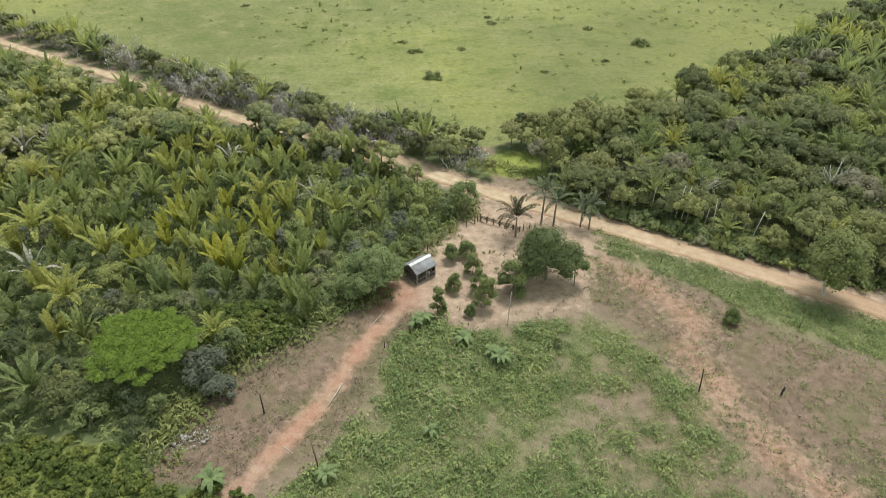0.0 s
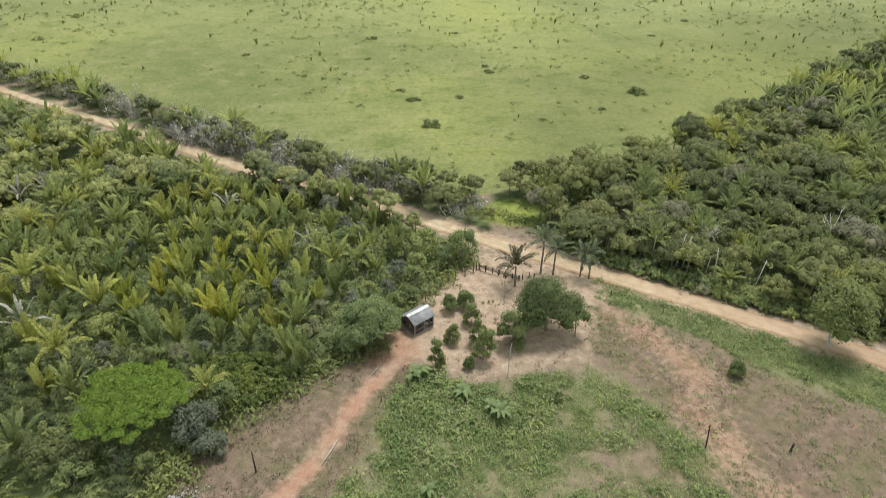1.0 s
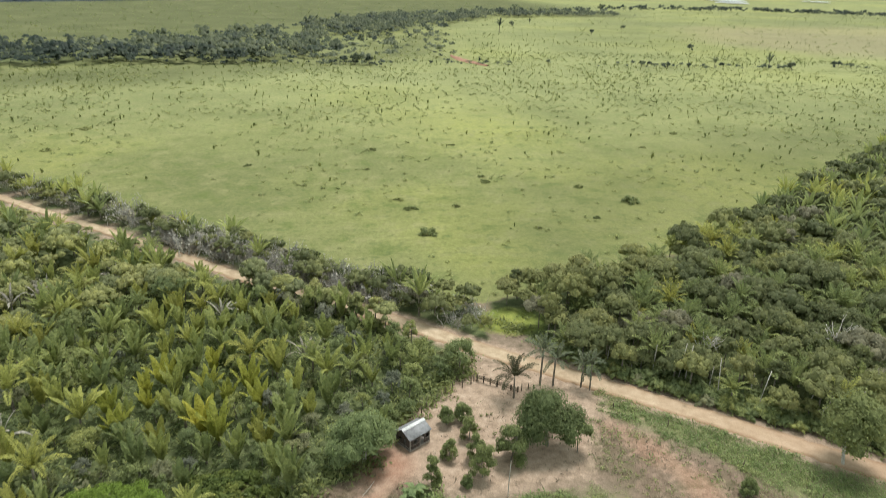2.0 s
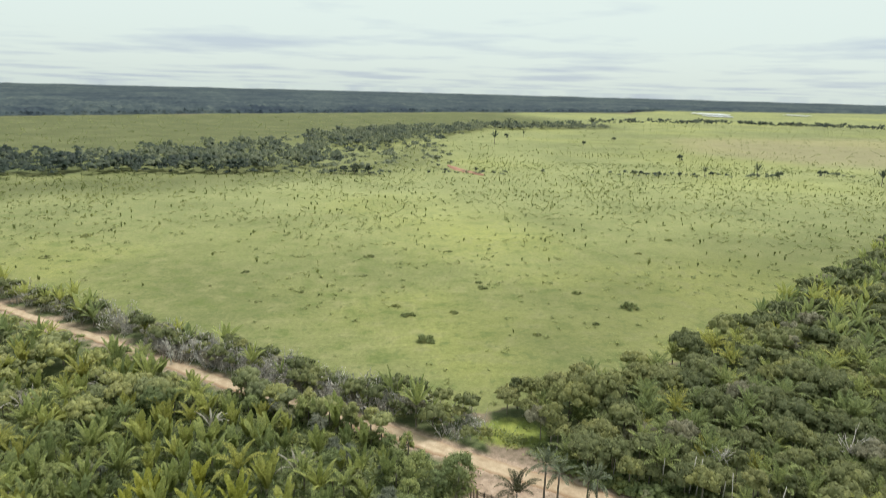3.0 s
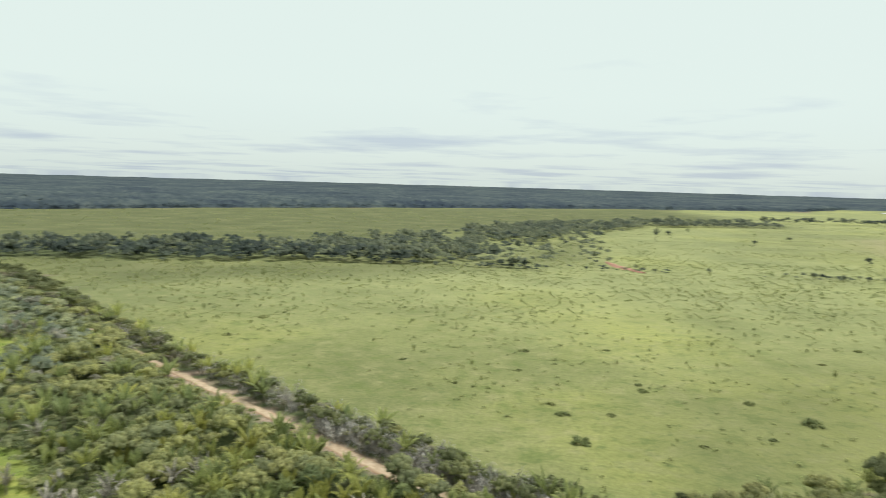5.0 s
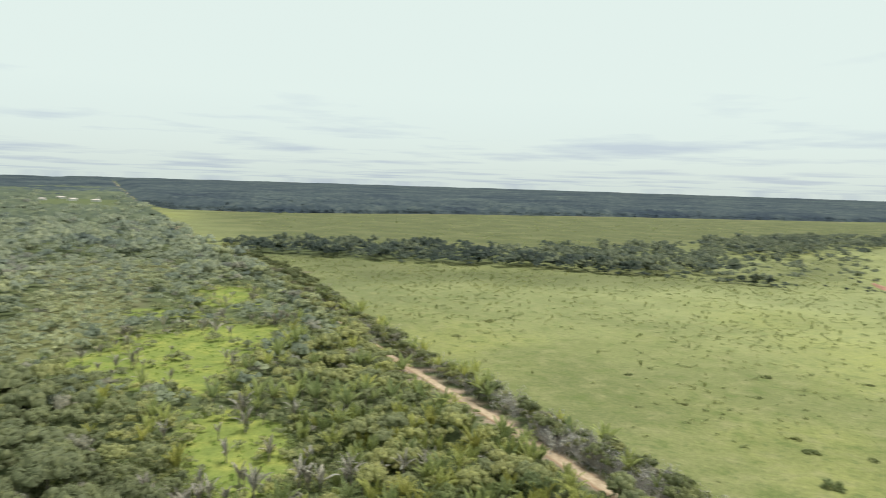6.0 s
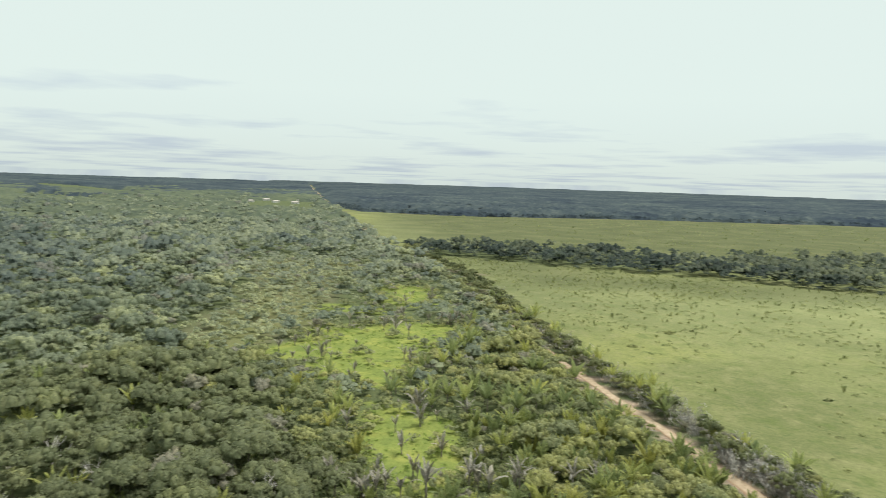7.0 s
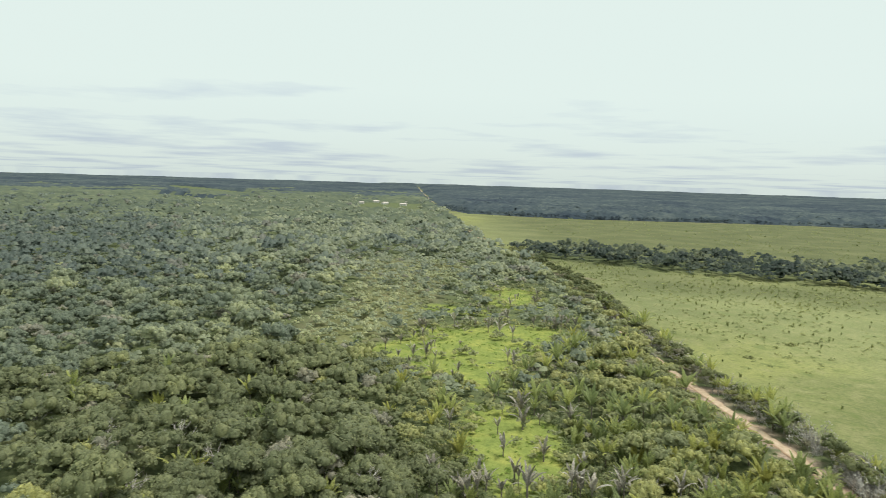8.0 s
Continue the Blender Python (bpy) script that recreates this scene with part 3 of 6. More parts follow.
YARD = [(13, 121), (10, 113), (4, 105), (-1, 99.5), (-5, 90), (-2.5, 85), (2, 85.5), (9, 81.5), (17, 83), (28, 86), (31, 93), (34, 100), (38, 107), (26, 115)]
WEEDY = [(2, 84.5), (9, 80), (16, 82), (27, 84), (31, 88), (36, 82), (38, 72), (41, 62), (43, 50), (45, 20), (-16, 20), (-18, 50), (-11.5, 55.5), (-9, 61), (-6, 68), (-3, 78)]
VERGE = [(35, 109.5), (41.8, 104.2), (58.5, 93), (76, 81.4), (118, 54), (110, 45), (71, 72), (63, 77.5), (54.7, 83.3), (50, 90), (40, 97.5), (33.5, 103)]


def inside(x, y, poly):
    x, y = np.asarray(x, float), np.asarray(y, float)
    hit = np.zeros(x.shape, bool)
    for (x0, y0), (x1, y1) in zip(poly, poly[1:] + poly[:1]):
        if y0 != y1:
            hit ^= ((y0 > y) != (y1 > y)) & (x < (x1 - x0) * (y - y0) / (y1 - y0) + x0)
    return hit


def off_line(x, y, line):
    """Distance from a line of points."""
    x, y = np.asarray(x, float), np.asarray(y, float)
    best = np.full(x.shape, 1e9)
    for (x0, y0), (x1, y1) in zip(line, line[1:]):
        dx, dy = x1 - x0, y1 - y0
        k = np.clip(((x - x0) * dx + (y - y0) * dy) / (dx * dx + dy * dy), 0, 1)
        best = np.minimum(best, np.hypot(x - x0 - k * dx, y - y0 - k * dy))
    return best


def depth_in(x, y, poly):
    """Metres inside (positive) or outside (negative) an outline."""
    return np.where(inside(x, y, poly), 1, -1) * off_line(x, y, poly + poly[:1])


def rise_at(x, y):
    """The land lies flat near by and swells gently kilometres off."""
    d = np.hypot(x, y)
    k = np.clip((d - 1900) / 2900, 0, 1)
    return 27.0 * k * k * (3 - 2 * k)


def scatter(poly, spacing, jitter=0.45, limit=None):
    """Places on a jittered grid within an outline."""
    p = np.array(poly)
    x0, y0, x1, y1 = p[:, 0].min(), p[:, 1].min(), p[:, 0].max(), p[:, 1].max()
    if limit:
        x0, y0, x1, y1 = max(x0, limit[0]), max(y0, limit[1]), min(x1, limit[2]), min(y1, limit[3])
    gx, gy = np.meshgrid(np.arange(x0, x1, spacing), np.arange(y0, y1, spacing))
    gx, gy = gx.ravel(), gy.ravel()
    gx = gx + rng.uniform(-jitter, jitter, gx.size) * spacing
    gy = gy + rng.uniform(-jitter, jitter, gy.size) * spacing
    keep = inside(gx, gy, poly)
    return np.stack([gx[keep], gy[keep]], axis=1)


def in_view(p, margin=10.0):
    """Keeps what the flight looks over: ahead to the right round to the left."""
    a = np.degrees(np.arctan2(-p[:, 0], p[:, 1]))
    return p[(a > -36.5 - margin * 0.5) & (a < 86 + margin * 0.5)]


# ---------------------------------------------------------------- ground and road
def axis(fine0, fine1, step, lo, hi, grow=1.055):
    a = list(np.arange(fine0, fine1 + step / 2, step))
    s, v = step, a[-1]
    while v < hi:
        s *= grow
        v += s
        a.append(min(v, hi))
    s, v = step, a[0]
    while v > lo:
        s *= grow
        v -= s
        a.insert(0, max(v, lo))
    return np.array(a)


def weed_density(x, y):
    """How thickly weeds stand: patchy, thinning out towards the dry band and the southeast."""
    n = np.array([0.7 * noise.noise((u * 0.09, v * 0.09, 3.0)) + 0.55 * noise.noise((u * 0.3, v * 0.3, 4.0)) for u, v in zip(x, y)])
    rim = depth_in(x, y, WEEDY)
    return n + 0.34 * np.clip((30 - x) / 30, 0, 1) + 0.15 + 0.3 * np.clip((rim - 3) / 5, -1.2, 0)


def build_ground():
    xs, ys = axis(-34, 82, 0.85, -6500, 6500, 1.09), axis(50, 134, 0.85, -3000, 6500, 1.09)
    gx, gy = np.meshgrid(xs, ys)
    x, y = gx.ravel(), gy.ravel()
    near = np.clip(1 - (np.hypot(x - 10, y - 90) - 120) / 200, 0, 1)
    z = rise_at(x, y) + near * 0.12 * (np.sin(x * 0.31 + np.sin(y * 0.23) * 1.7) + np.sin(y * 0.37 + np.sin(x * 0.19) * 2)) - 0.05
    z -= 0.12 * np.clip(1 - off_line(x, y, TRACK) / 2.2, 0, 1)
    z = np.where(off_line(x, y, ROAD) < 4.5, np.minimum(z, -0.02), z)
    n = len(xs)
    i = (np.arange(len(ys) - 1)[:, None] * n + np.arange(n - 1)[None, :]).ravel()
    me = mesh_from("ground", np.stack([x, y, z], axis=1), np.stack([i, i + 1, i + n + 1, i + n], axis=1), [M_GROUND], smooth=True)

    def soft(v, w):
        return np.clip(0.5 + v / (2 * w), 0, 1)

    dist = np.hypot(x, y)
    w = np.clip(dist / 90, 0.8, 12)
    bare = np.maximum(soft(depth_in(x, y, YARD), 2.5) * 0.85, soft(np.interp(x, [-40, 0], [2.2, 3.6]) - off_line(x, y, ROAD), 1.6) * (dist < 260))
    wob = 1.2 * np.sin(x * 0.9) * np.sin(y * 0.8)
    bare = np.maximum(bare, soft(0.9 + 0.2 * wob - off_line(x, y, TRACK), 1.1))
    strip = [(37, 98), (42, 89), (44.5, 80), (41.5, 72), (44, 63), (48, 55), (53, 46)]
    bare = np.maximum(bare, 0.44 * soft(3.6 - off_line(x, y, strip) + 1.6 * np.sin(x * 0.7) * np.sin(y * 0.55), 3.4))
    red = np.clip(0.85 + 0.2 * np.sin(y * 0.42 + 1.0) + 0.15 * np.sin(y * 1.1), 0.3, 0.95) * soft(1.15 + 0.35 * wob - off_line(x, y, TRACK[5:]), 1.5) * np.clip((92 - y) / 8, 0, 1)
    red = np.maximum(red, 0.7 * soft(4.5 - np.hypot(x + 2.5, y - 89), 2.5))
    red = np.maximum(red, 0.46 * soft(3.0 - off_line(x, y, strip) + 1.8 * np.sin(x * 0.5 + 1) * np.sin(y * 0.43), 3.0))
    dry = np.maximum(soft(depth_in(x, y, DRY_BAND), 3.5), soft(depth_in(x, y, DRY_LEFT), 1.2))
    dry *= 1 - soft(depth_in(x, y, VERGE), 1.5)
    dry = np.maximum(dry, 0.52 * soft(depth_in(x, y, WEEDY), 2) * np.clip((x - 12) / 20, 0, 1) * np.clip((80 - y) / 12, 0, 1))
    pas = soft(depth_in(x, y, PASTURE), w)
    lush = np.zeros_like(x)
    for c in CLEARINGS[:4]:
        lush = np.maximum(lush, soft(depth_in(x, y, c) + 1.5, 3))
    lush = np.maximum(lush, 0.6 * soft(depth_in(x, y, CLEARINGS[4]) + 1, 2))
    lush = np.maximum(lush, 0.55 * soft(depth_in(x, y, LOW_GROWTH), 1.5))
    lush = np.maximum(lush, soft(6 - np.hypot((x - 23.5) * 0.8, y - 136), 3))
    wood = np.maximum.reduce([soft(depth_in(x, y, q) + 0.5, w) for q in (LEFT_WOOD, RIGHT_WOOD, STRIP)])
    far = np.array(FAR_EDGE)
    wood = np.maximum(wood, soft(y - np.interp(x, far[:, 0], far[:, 1]), w))
    open_scrub = soft(depth_in(x, y, SCRUB) - 6 + 9 * np.sin(x * 0.06) * np.sin(y * 0.07), 16)
    wood *= 1 - 0.9 * open_scrub
    wood *= 1 - soft(depth_in(x, y, CLEARINGS[4]), 2)
    pas = np.maximum(np.where(wood > 0.5, 0, pas), open_scrub)
    wood = np.maximum(wood, np.interp(x, [-420, -200, -60], [0.9, 0.5, 0.36]) * soft(depth_in(x, y, BAND) + 0.5, w))
    pas = np.where((dist > 260) & (wood < 0.5) & (depth_in(x, y, LEFT_WOOD) < 0), 1.0, pas)
    one = np.ones_like(x)
    bare = np.maximum(bare, 0.22 * open_scrub)
    bare = np.maximum(bare, 0.36 * soft(depth_in(x, y, [(420, 700), (330, 860), (420, 1150), (800, 1250), (1300, 1200), (1000, 800), (640, 640)]), 60))
    # behind the belt: rough olive turf, darkened further for cloud shadow
    rough = 0.95 * soft(depth_in(x, y, [(-1100, 930), (-520, 520), (-375, 590), (-190, 760), (-14, 1190), (160, 1380), (420, 1400), (300, 2300), (-700, 1500)]), 60)
    # darkening before the belt stands in for cloud shade
    rough = np.maximum(rough, 0.8 * soft(depth_in(x, y, [(-500, 500), (-300, 380), (-150, 470), (-60, 560), (20, 640), (30, 900), (-73, 585), (-300, 512)]), 35))
    rough = np.maximum(rough, 0.85 * open_scrub)
    rough = np.maximum(rough, 0.42 * soft(depth_in(x, y, [(30, 158), (70, 172), (180, 266), (235, 322), (150, 335), (70, 270), (30, 205)]), 22))
    rough = np.maximum(rough, 0.25 * soft(depth_in(x, y, [(230, 700), (180, 900), (330, 1250), (900, 1500), (1400, 1400), (700, 760)]), 60))
    green = np.zeros(len(x), np.float32)
    sown = inside(x, y, WEEDY) | inside(x, y, DRY_BAND)
    green[sown] = np.clip(0.45 + 1.3 * weed_density(x[sown], y[sown]), 0, 1)
    green = np.maximum(green, 0.85 * soft(depth_in(x, y, VERGE), 1.5)).astype(np.float32)
    # turf paled further out, in place of haze and sunlight
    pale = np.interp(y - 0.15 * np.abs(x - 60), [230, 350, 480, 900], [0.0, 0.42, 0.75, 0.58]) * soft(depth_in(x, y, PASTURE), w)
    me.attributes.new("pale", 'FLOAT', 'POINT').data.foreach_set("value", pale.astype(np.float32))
    me.attributes.new("green", 'FLOAT', 'POINT').data.foreach_set("value", green)
    me.attributes.new("rough", 'FLOAT', 'POINT').data.foreach_set("value", rough.astype(np.float32))
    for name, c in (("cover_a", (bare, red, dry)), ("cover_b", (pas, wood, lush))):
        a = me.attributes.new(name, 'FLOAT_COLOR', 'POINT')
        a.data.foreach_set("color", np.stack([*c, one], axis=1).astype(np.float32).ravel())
    tagged(new("ground", me), "flat farmland of grass, weeds, dry soil and woodland floor", "ground", kind="structure")


def build_road():
    p = np.array(ROAD, float)
    s = np.concatenate([[0], np.cumsum(np.hypot(*np.diff(p, axis=0).T))])
    keys, v = [], 0.0
    while v < s[-1]:
        keys.append(v)
        x, y = np.interp(v, s, p[:, 0]), np.interp(v, s, p[:, 1])
        v += np.clip(np.hypot(x, y) / 110, 1.0, 40)
    k = np.array(keys)
    c = np.stack([np.interp(k, s, p[:, 0]), np.interp(k, s, p[:, 1])], axis=1)
    for _ in range(4):
        c[1:-1] = (c[:-2] + 2 * c[1:-1] + c[2:]) / 4
    d = np.gradient(c, axis=0)
    d /= np.linalg.norm(d, axis=1, keepdims=True)
    nrm = np.stack([-d[:, 1], d[:, 0]], axis=1)
    prof = np.array([(-1.0, -0.10), (-0.8, 0.05), (-0.5, 0.06), (-0.36, 0.02), (-0.16, 0.07), (0, 0.09), (0.16, 0.07), (0.36, 0.02), (0.5, 0.06), (0.8, 0.05), (1.0, -0.10)])
    half = 2.5 + np.clip((np.hypot(c[:, 0], c[:, 1]) - 300) / 400, 0, 1.5)
    half = half - 0.75 * np.clip((-30 - c[:, 0]) / 40, 0, 1) * np.clip((400 + c[:, 0]) / 150, 0, 1)
    w1 = half + rng.normal(scale=0.18, size=len(c))
    w2 = half + rng.normal(scale=0.18, size=len(c))
    rows = []
    for u, h in prof:
        wd = np.where(u < 0, w1, w2)
        q = c + nrm * (u * wd)[:, None]
        rows.append(np.stack([q[:, 0], q[:, 1], rise_at(q[:, 0], q[:, 1]) + h + 0.03], axis=1))
    m = len(prof)
    V = np.stack(rows, axis=1).reshape(-1, 3)
    i = (np.arange(len(c) - 1)[:, None] * m + np.arange(m - 1)[None, :]).ravel()
    me = mesh_from("road", V, np.stack([i, i + m, i + m + 1, i + 1], axis=1)[:, ::-1], [M_ROAD], smooth=True)
    me.attributes.new("across", 'FLOAT', 'POINT').data.foreach_set("value", np.tile(np.abs(prof[:, 0]), len(c)).astype(np.float32))
    tagged(new("road", me), "straight unpaved road of pale packed earth", "road", kind="structure")


build_ground()
build_road()


def build_far_woods():
    """The canopy of the woods past the fields, kilometre after kilometre to the horizon."""
    ang = np.radians(np.arange(-46, 98, 0.24))
    far = np.array(FAR_EDGE)
    rad = [880.0]
    while rad[-1] < 4880:
        rad.append(rad[-1] * 1.014 + 2)
    rad = np.array(rad)
    A, R = np.meshgrid(ang, rad)
    x, y = -np.sin(A) * R, np.cos(A) * R
    x, y = x + rng.normal(scale=3, size=x.shape), y + rng.normal(scale=3, size=y.shape)
    west = inside(x, y, LEFT_WOOD) & (off_line(x, y, ROAD) > 7)
    north = y - np.interp(x, far[:, 0], far[:, 1])
    gap = (np.abs(np.degrees(A) - 56.4) < 2.6) & (R > 1440) & (R < 1990)
    for gx, gy, ga, gb in ((-1600, 1040, 90, 110), (-1900, 600, 300, 60), (-2600, 900, 500, 90)):
        gap |= np.hypot((x - gx) / ga, (y - gy) / gb) < 1
    wood = (west | ((north > 0) & (off_line(x, y, ROAD) > 7))) & ~gap
    wood[0] = False
    top = np.where(north > 0, 13, 9) + rng.normal(scale=2.3, size=x.shape) * np.interp(R, [1500, 3200], [1.0, 0.25]) + 2.0 * np.sin(x * 0.013) * np.sin(y * 0.011)
    z = rise_at(x, y) + np.where(wood, top * np.where(north > 0, np.clip(north / 70, 0.2, 1), np.clip((R - 880) / 150, 0.05, 1)), -3.0)
    blot = np.array([noise.noise((u * 0.004, v * 0.004, 21.0)) + 0.6 * noise.noise((u * 0.014, v * 0.014, 22.0)) for u, v in zip(x.ravel(), y.ravel())]).reshape(x.shape)
    n = len(ang)
    i = (np.arange(len(rad) - 1)[:, None] * n + np.arange(n - 1)[None, :]).ravel()
    q = np.stack([i, i + 1, i + n + 1, i + n], axis=1)
    keep = wood.ravel()[q].any(axis=1)
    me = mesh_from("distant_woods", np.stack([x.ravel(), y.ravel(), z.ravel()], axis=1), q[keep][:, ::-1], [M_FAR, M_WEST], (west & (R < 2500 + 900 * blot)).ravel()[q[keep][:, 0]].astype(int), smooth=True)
    tagged(new("distant_woods", me), "dark woodland reaching to the horizon, blue haze in its colour", "woods", kind="stuff")


build_far_woods()


def build_bank(line, width, label, high=1.3):
    """A low ridge of bare red earth."""
    p = np.array(line, float)
    k = np.linspace(0, len(p) - 1, 14)
    c = np.stack([np.interp(k, np.arange(len(p)), p[:, j]) for j in (0, 1)], axis=1) + rng.normal(scale=0.6, size=(14, 2))
    d = np.gradient(c, axis=0)
    d /= np.linalg.norm(d, axis=1, keepdims=True)
    nrm = np.stack([-d[:, 1], d[:, 0]], axis=1)
    u = np.array([-1, -0.5, 0, 0.5, 1])
    w = width * np.sin(np.pi * np.linspace(0.08, 0.92, 14)) * rng.uniform(0.75, 1.2, 14)
    V = np.concatenate([np.stack([np.append(c[i] + nrm[i] * a * w[i], high * (1 - a * a) - 0.1) for a in u]) for i in range(14)])
    q = [(i * 5 + j, i * 5 + j + 1, i * 5 + j + 6, i * 5 + j + 5) for i in range(13) for j in range(4)]
    tagged(new("earth_bank", mesh_from("earth_bank", V, q, [M_CLAY], smooth=True)), label, "bank", kind="structure")


M_CLAY = plain_material("red clay", (0.30, 0.15, 0.10), (0.42, 0.24, 0.17), 0.5)
build_bank([(40, 648), (47, 622), (56, 600), (66, 578)], 5.0, "bare red earth bank in the pasture")
build_bank([(-505, 478), (-492, 466), (-482, 458)], 9.0, "red earth cutting where the road dips", 3.6)

# ---------------------------------------------------------------- plants: patterns
def tree_pattern(seed, rx, rz, base, lobes, leaves, size, mat, thick=0.16, flat=0.0, limbs=6, bark=None):
    r = np.random.default_rng(seed)
    (v, q), cs = crown(r, rx, rz, base, lobes, leaves, size, flat)
    v, q = join([(v, q), domes(r, cs, 5, (0.4, 1.1, 1.9), 0.70 if not flat else 0.4, (0.6, 1.2))])
    tv, tq = trunk_and_limbs(r, base + rz, thick, cs, limbs)
    return mesh_from("crown", v, q, [mat]), mesh_from("trunk", tv, tq, [bark or M_BARK], smooth=True), base + rz


def palm_pattern(seed, stem, count, length, upright, mat, leaflets=12, wide=0.24, droop=1.0, thick=0.17, spread=0.17):
    r = np.random.default_rng(seed)
    lean = r.normal(scale=0.03 * stem, size=2)
    tv, tq = tube([(0, 0, -0.3), (lean[0] * 0.3, lean[1] * 0.3, stem * 0.5), (*lean, stem + 0.15)], [thick * 1.25, thick, thick * 0.9])
    fr = fronds_of(r, count, length, upright, stem, leaflets, wide, droop, spread)
    fr = [(v + (lean[0], lean[1], 0), q) for v, q in fr]
    return fr, mesh_from("trunk", tv, tq, [M_BARK], smooth=True), mat


def thing(name, parts, label, category, group=""):
    """An Empty at the base of a thing, with its parts under it."""
    top = new(name)
    top.empty_display_size = 0.5
    for n, me in parts:
        part(n, me, None, top)
    return tagged(top, label, category, group)


def put(top, x, y, turn=0.0, size=1.0, z=0.0):
    top.matrix_basis = Matrix.LocRotScale((x, y, z), Euler((0, 0, turn)), (size, size, size))
    return top


def plant(patterns, places, sizes, picks):
    """Sets the patterns at the places: the first of each kind is the pattern itself, the rest are copies."""
    used = {}
    for (x, y), s, k in zip(places, sizes, picks):
        turn = rng.uniform(0, 6.28)
        if k in used:
            m = Matrix.LocRotScale((x, y, -0.05), Euler((0, 0, turn)), (s, s, s * rng.uniform(0.9, 1.12)))
            ob = copy_thing(used[k], Matrix.Identity(4))
            ob.matrix_basis = m
        else:
            used[k] = put(patterns[k](), x, y, turn, s, -0.05)


def broad(seed, rx, rz, base, lobes=11, leaves=1000, size=0.5, mat=None, label="leafy broadleaf tree standing in the dense woodland", **kw):
    def make():
        c, t, h = tree_pattern(seed, rx, rz, base, lobes, leaves, size, mat or M_TREE, **kw)
        return thing("tree", [("trunk", t), ("crown", c)], label, "tree", "woodland trees")
    return make


def palm(seed, stem, count, length, upright, mat=None, label="babassu palm with tall upright feather fronds in the woodland", **kw):
    def make():
        fr, t, m = palm_pattern(seed, stem, count, length, upright, mat or M_PALM, **kw)
        v, q = join(fr)
        return thing("babassu_palm", [("trunk", t), ("crown", mesh_from("crown", v, q, [m]))], label, "palm", "woodland palms")
    return make


TREES = [broad(11, 3.0, 4.4, 2.6, 13, 820, 0.36), broad(12, 3.6, 4.4, 3.0, 16, 1050, 0.37), broad(13, 2.4, 4.0, 2.0, 11, 640, 0.34), broad(14, 4.2, 5.0, 3.6, 20, 1300, 0.38),
         broad(15, 2.8, 3.2, 1.6, 12, 720, 0.35), broad(16, 2.0, 5.0, 2.6, 10, 660, 0.34), broad(17, 2.6, 4.0, 2.2, 12, 720, 0.36, M_GREY, "tree with silvery green leaves at the wood's edge"),
         broad(18, 3.2, 4.6, 2.4, 14, 900, 0.36, M_DUSK, "tree in the shaded part of the wood, leaves coloured darker"), broad(19, 2.4, 4.2, 2.0, 11, 640, 0.34, M_DUSK, "tree in the shaded part of the wood, leaves coloured darker")]
PALMS = [palm(21, 0.9, 9, 5.6, 1.20, leaflets=0, wide=0.54, droop=0.62), palm(22, 0.5, 7, 5.0, 1.25, leaflets=0, wide=0.58, droop=0.5), palm(23, 1.4, 12, 5.6, 0.95, leaflets=0, wide=0.42, droop=0.95), palm(24, 0.3, 6, 4.8, 1.28, leaflets=0, wide=0.62, droop=0.45),
         palm(25, 3.0, 14, 4.8, 0.5, M_PALM, leaflets=18, wide=0.22, droop=1.3), palm(26, 0.8, 9, 5.0, 0.9, M_DEADLEAF, "babassu palm with withered grey fronds", leaflets=0, wide=0.2, droop=1.6),
         palm(27, 0.4, 8, 5.4, 1.18, M_PALM_GOLD, "babassu palm with broad upright yellow-green fronds", leaflets=0, wide=0.60, droop=0.55)]


# merged woods further off
def light_tree(seed, rx, rz, base, lobes, leaves, size):
    """A domed crown of leafy clumps for woods further off: uneven shells with sprays of leaves over them."""
    r = np.random.default_rng(seed)
    k = np.arange(lobes)
    q = np.sqrt((k + 0.5) / lobes) * r.uniform(0.86, 1.12, lobes)
    a = k * 2.399963 + r.normal(scale=0.3, size=lobes)
    z = base + rz * (0.24 + 0.50 * np.sqrt(np.clip(1 - q ** 2, 0, 1)) + r.uniform(-0.09, 0.09, lobes))
    rad = r.uniform(0.24, 0.41, lobes) * min(rx, rz * 0.9) * (1.25 if lobes < 8 else 1.0)
    cs = np.stack([np.cos(a) * q * rx * 0.74, np.sin(a) * q * rx * 0.74, z, rad], axis=1)
    who = r.integers(0, lobes, leaves)
    d = r.normal(size=(leaves, 3))
    d[:, 2] = np.abs(d[:, 2]) * 0.9 - 0.3 * r.random(leaves)
    d /= np.linalg.norm(d, axis=1, keepdims=True)
    p = cs[who, :3] + d * cs[who, 3:4] * r.uniform(0.74, 1.18, (leaves, 1)) * (1, 1, 0.8)
    n = d + r.normal(scale=0.30, size=(leaves, 3)) + (0, 0, 1.1)
    w = size * r.uniform(0.6, 1.4, leaves)
    spray = kites(p, n, r.normal(size=(leaves, 3)), w, w * r.uniform(0.5, 0.85, leaves))
    core = np.array([(0, 0, base + rz * 0.30, min(rx, rz) * 0.6)])
    shell = [domes(r, cs, 5, (0.5, 1.3, 1.9) if lobes > 7 else (0.5, 1.4), 0.86 if lobes > 7 else 0.95, (0.6, 1.2)), domes(r, core, 5, (0.4, 1.3), 1.0)]
    v, quads = join([spray] + shell)
    t = tube([(0, 0, 0), (0, 0, base + rz * 0.4)], [0.2, 0.12], 4)
    return v, quads, t


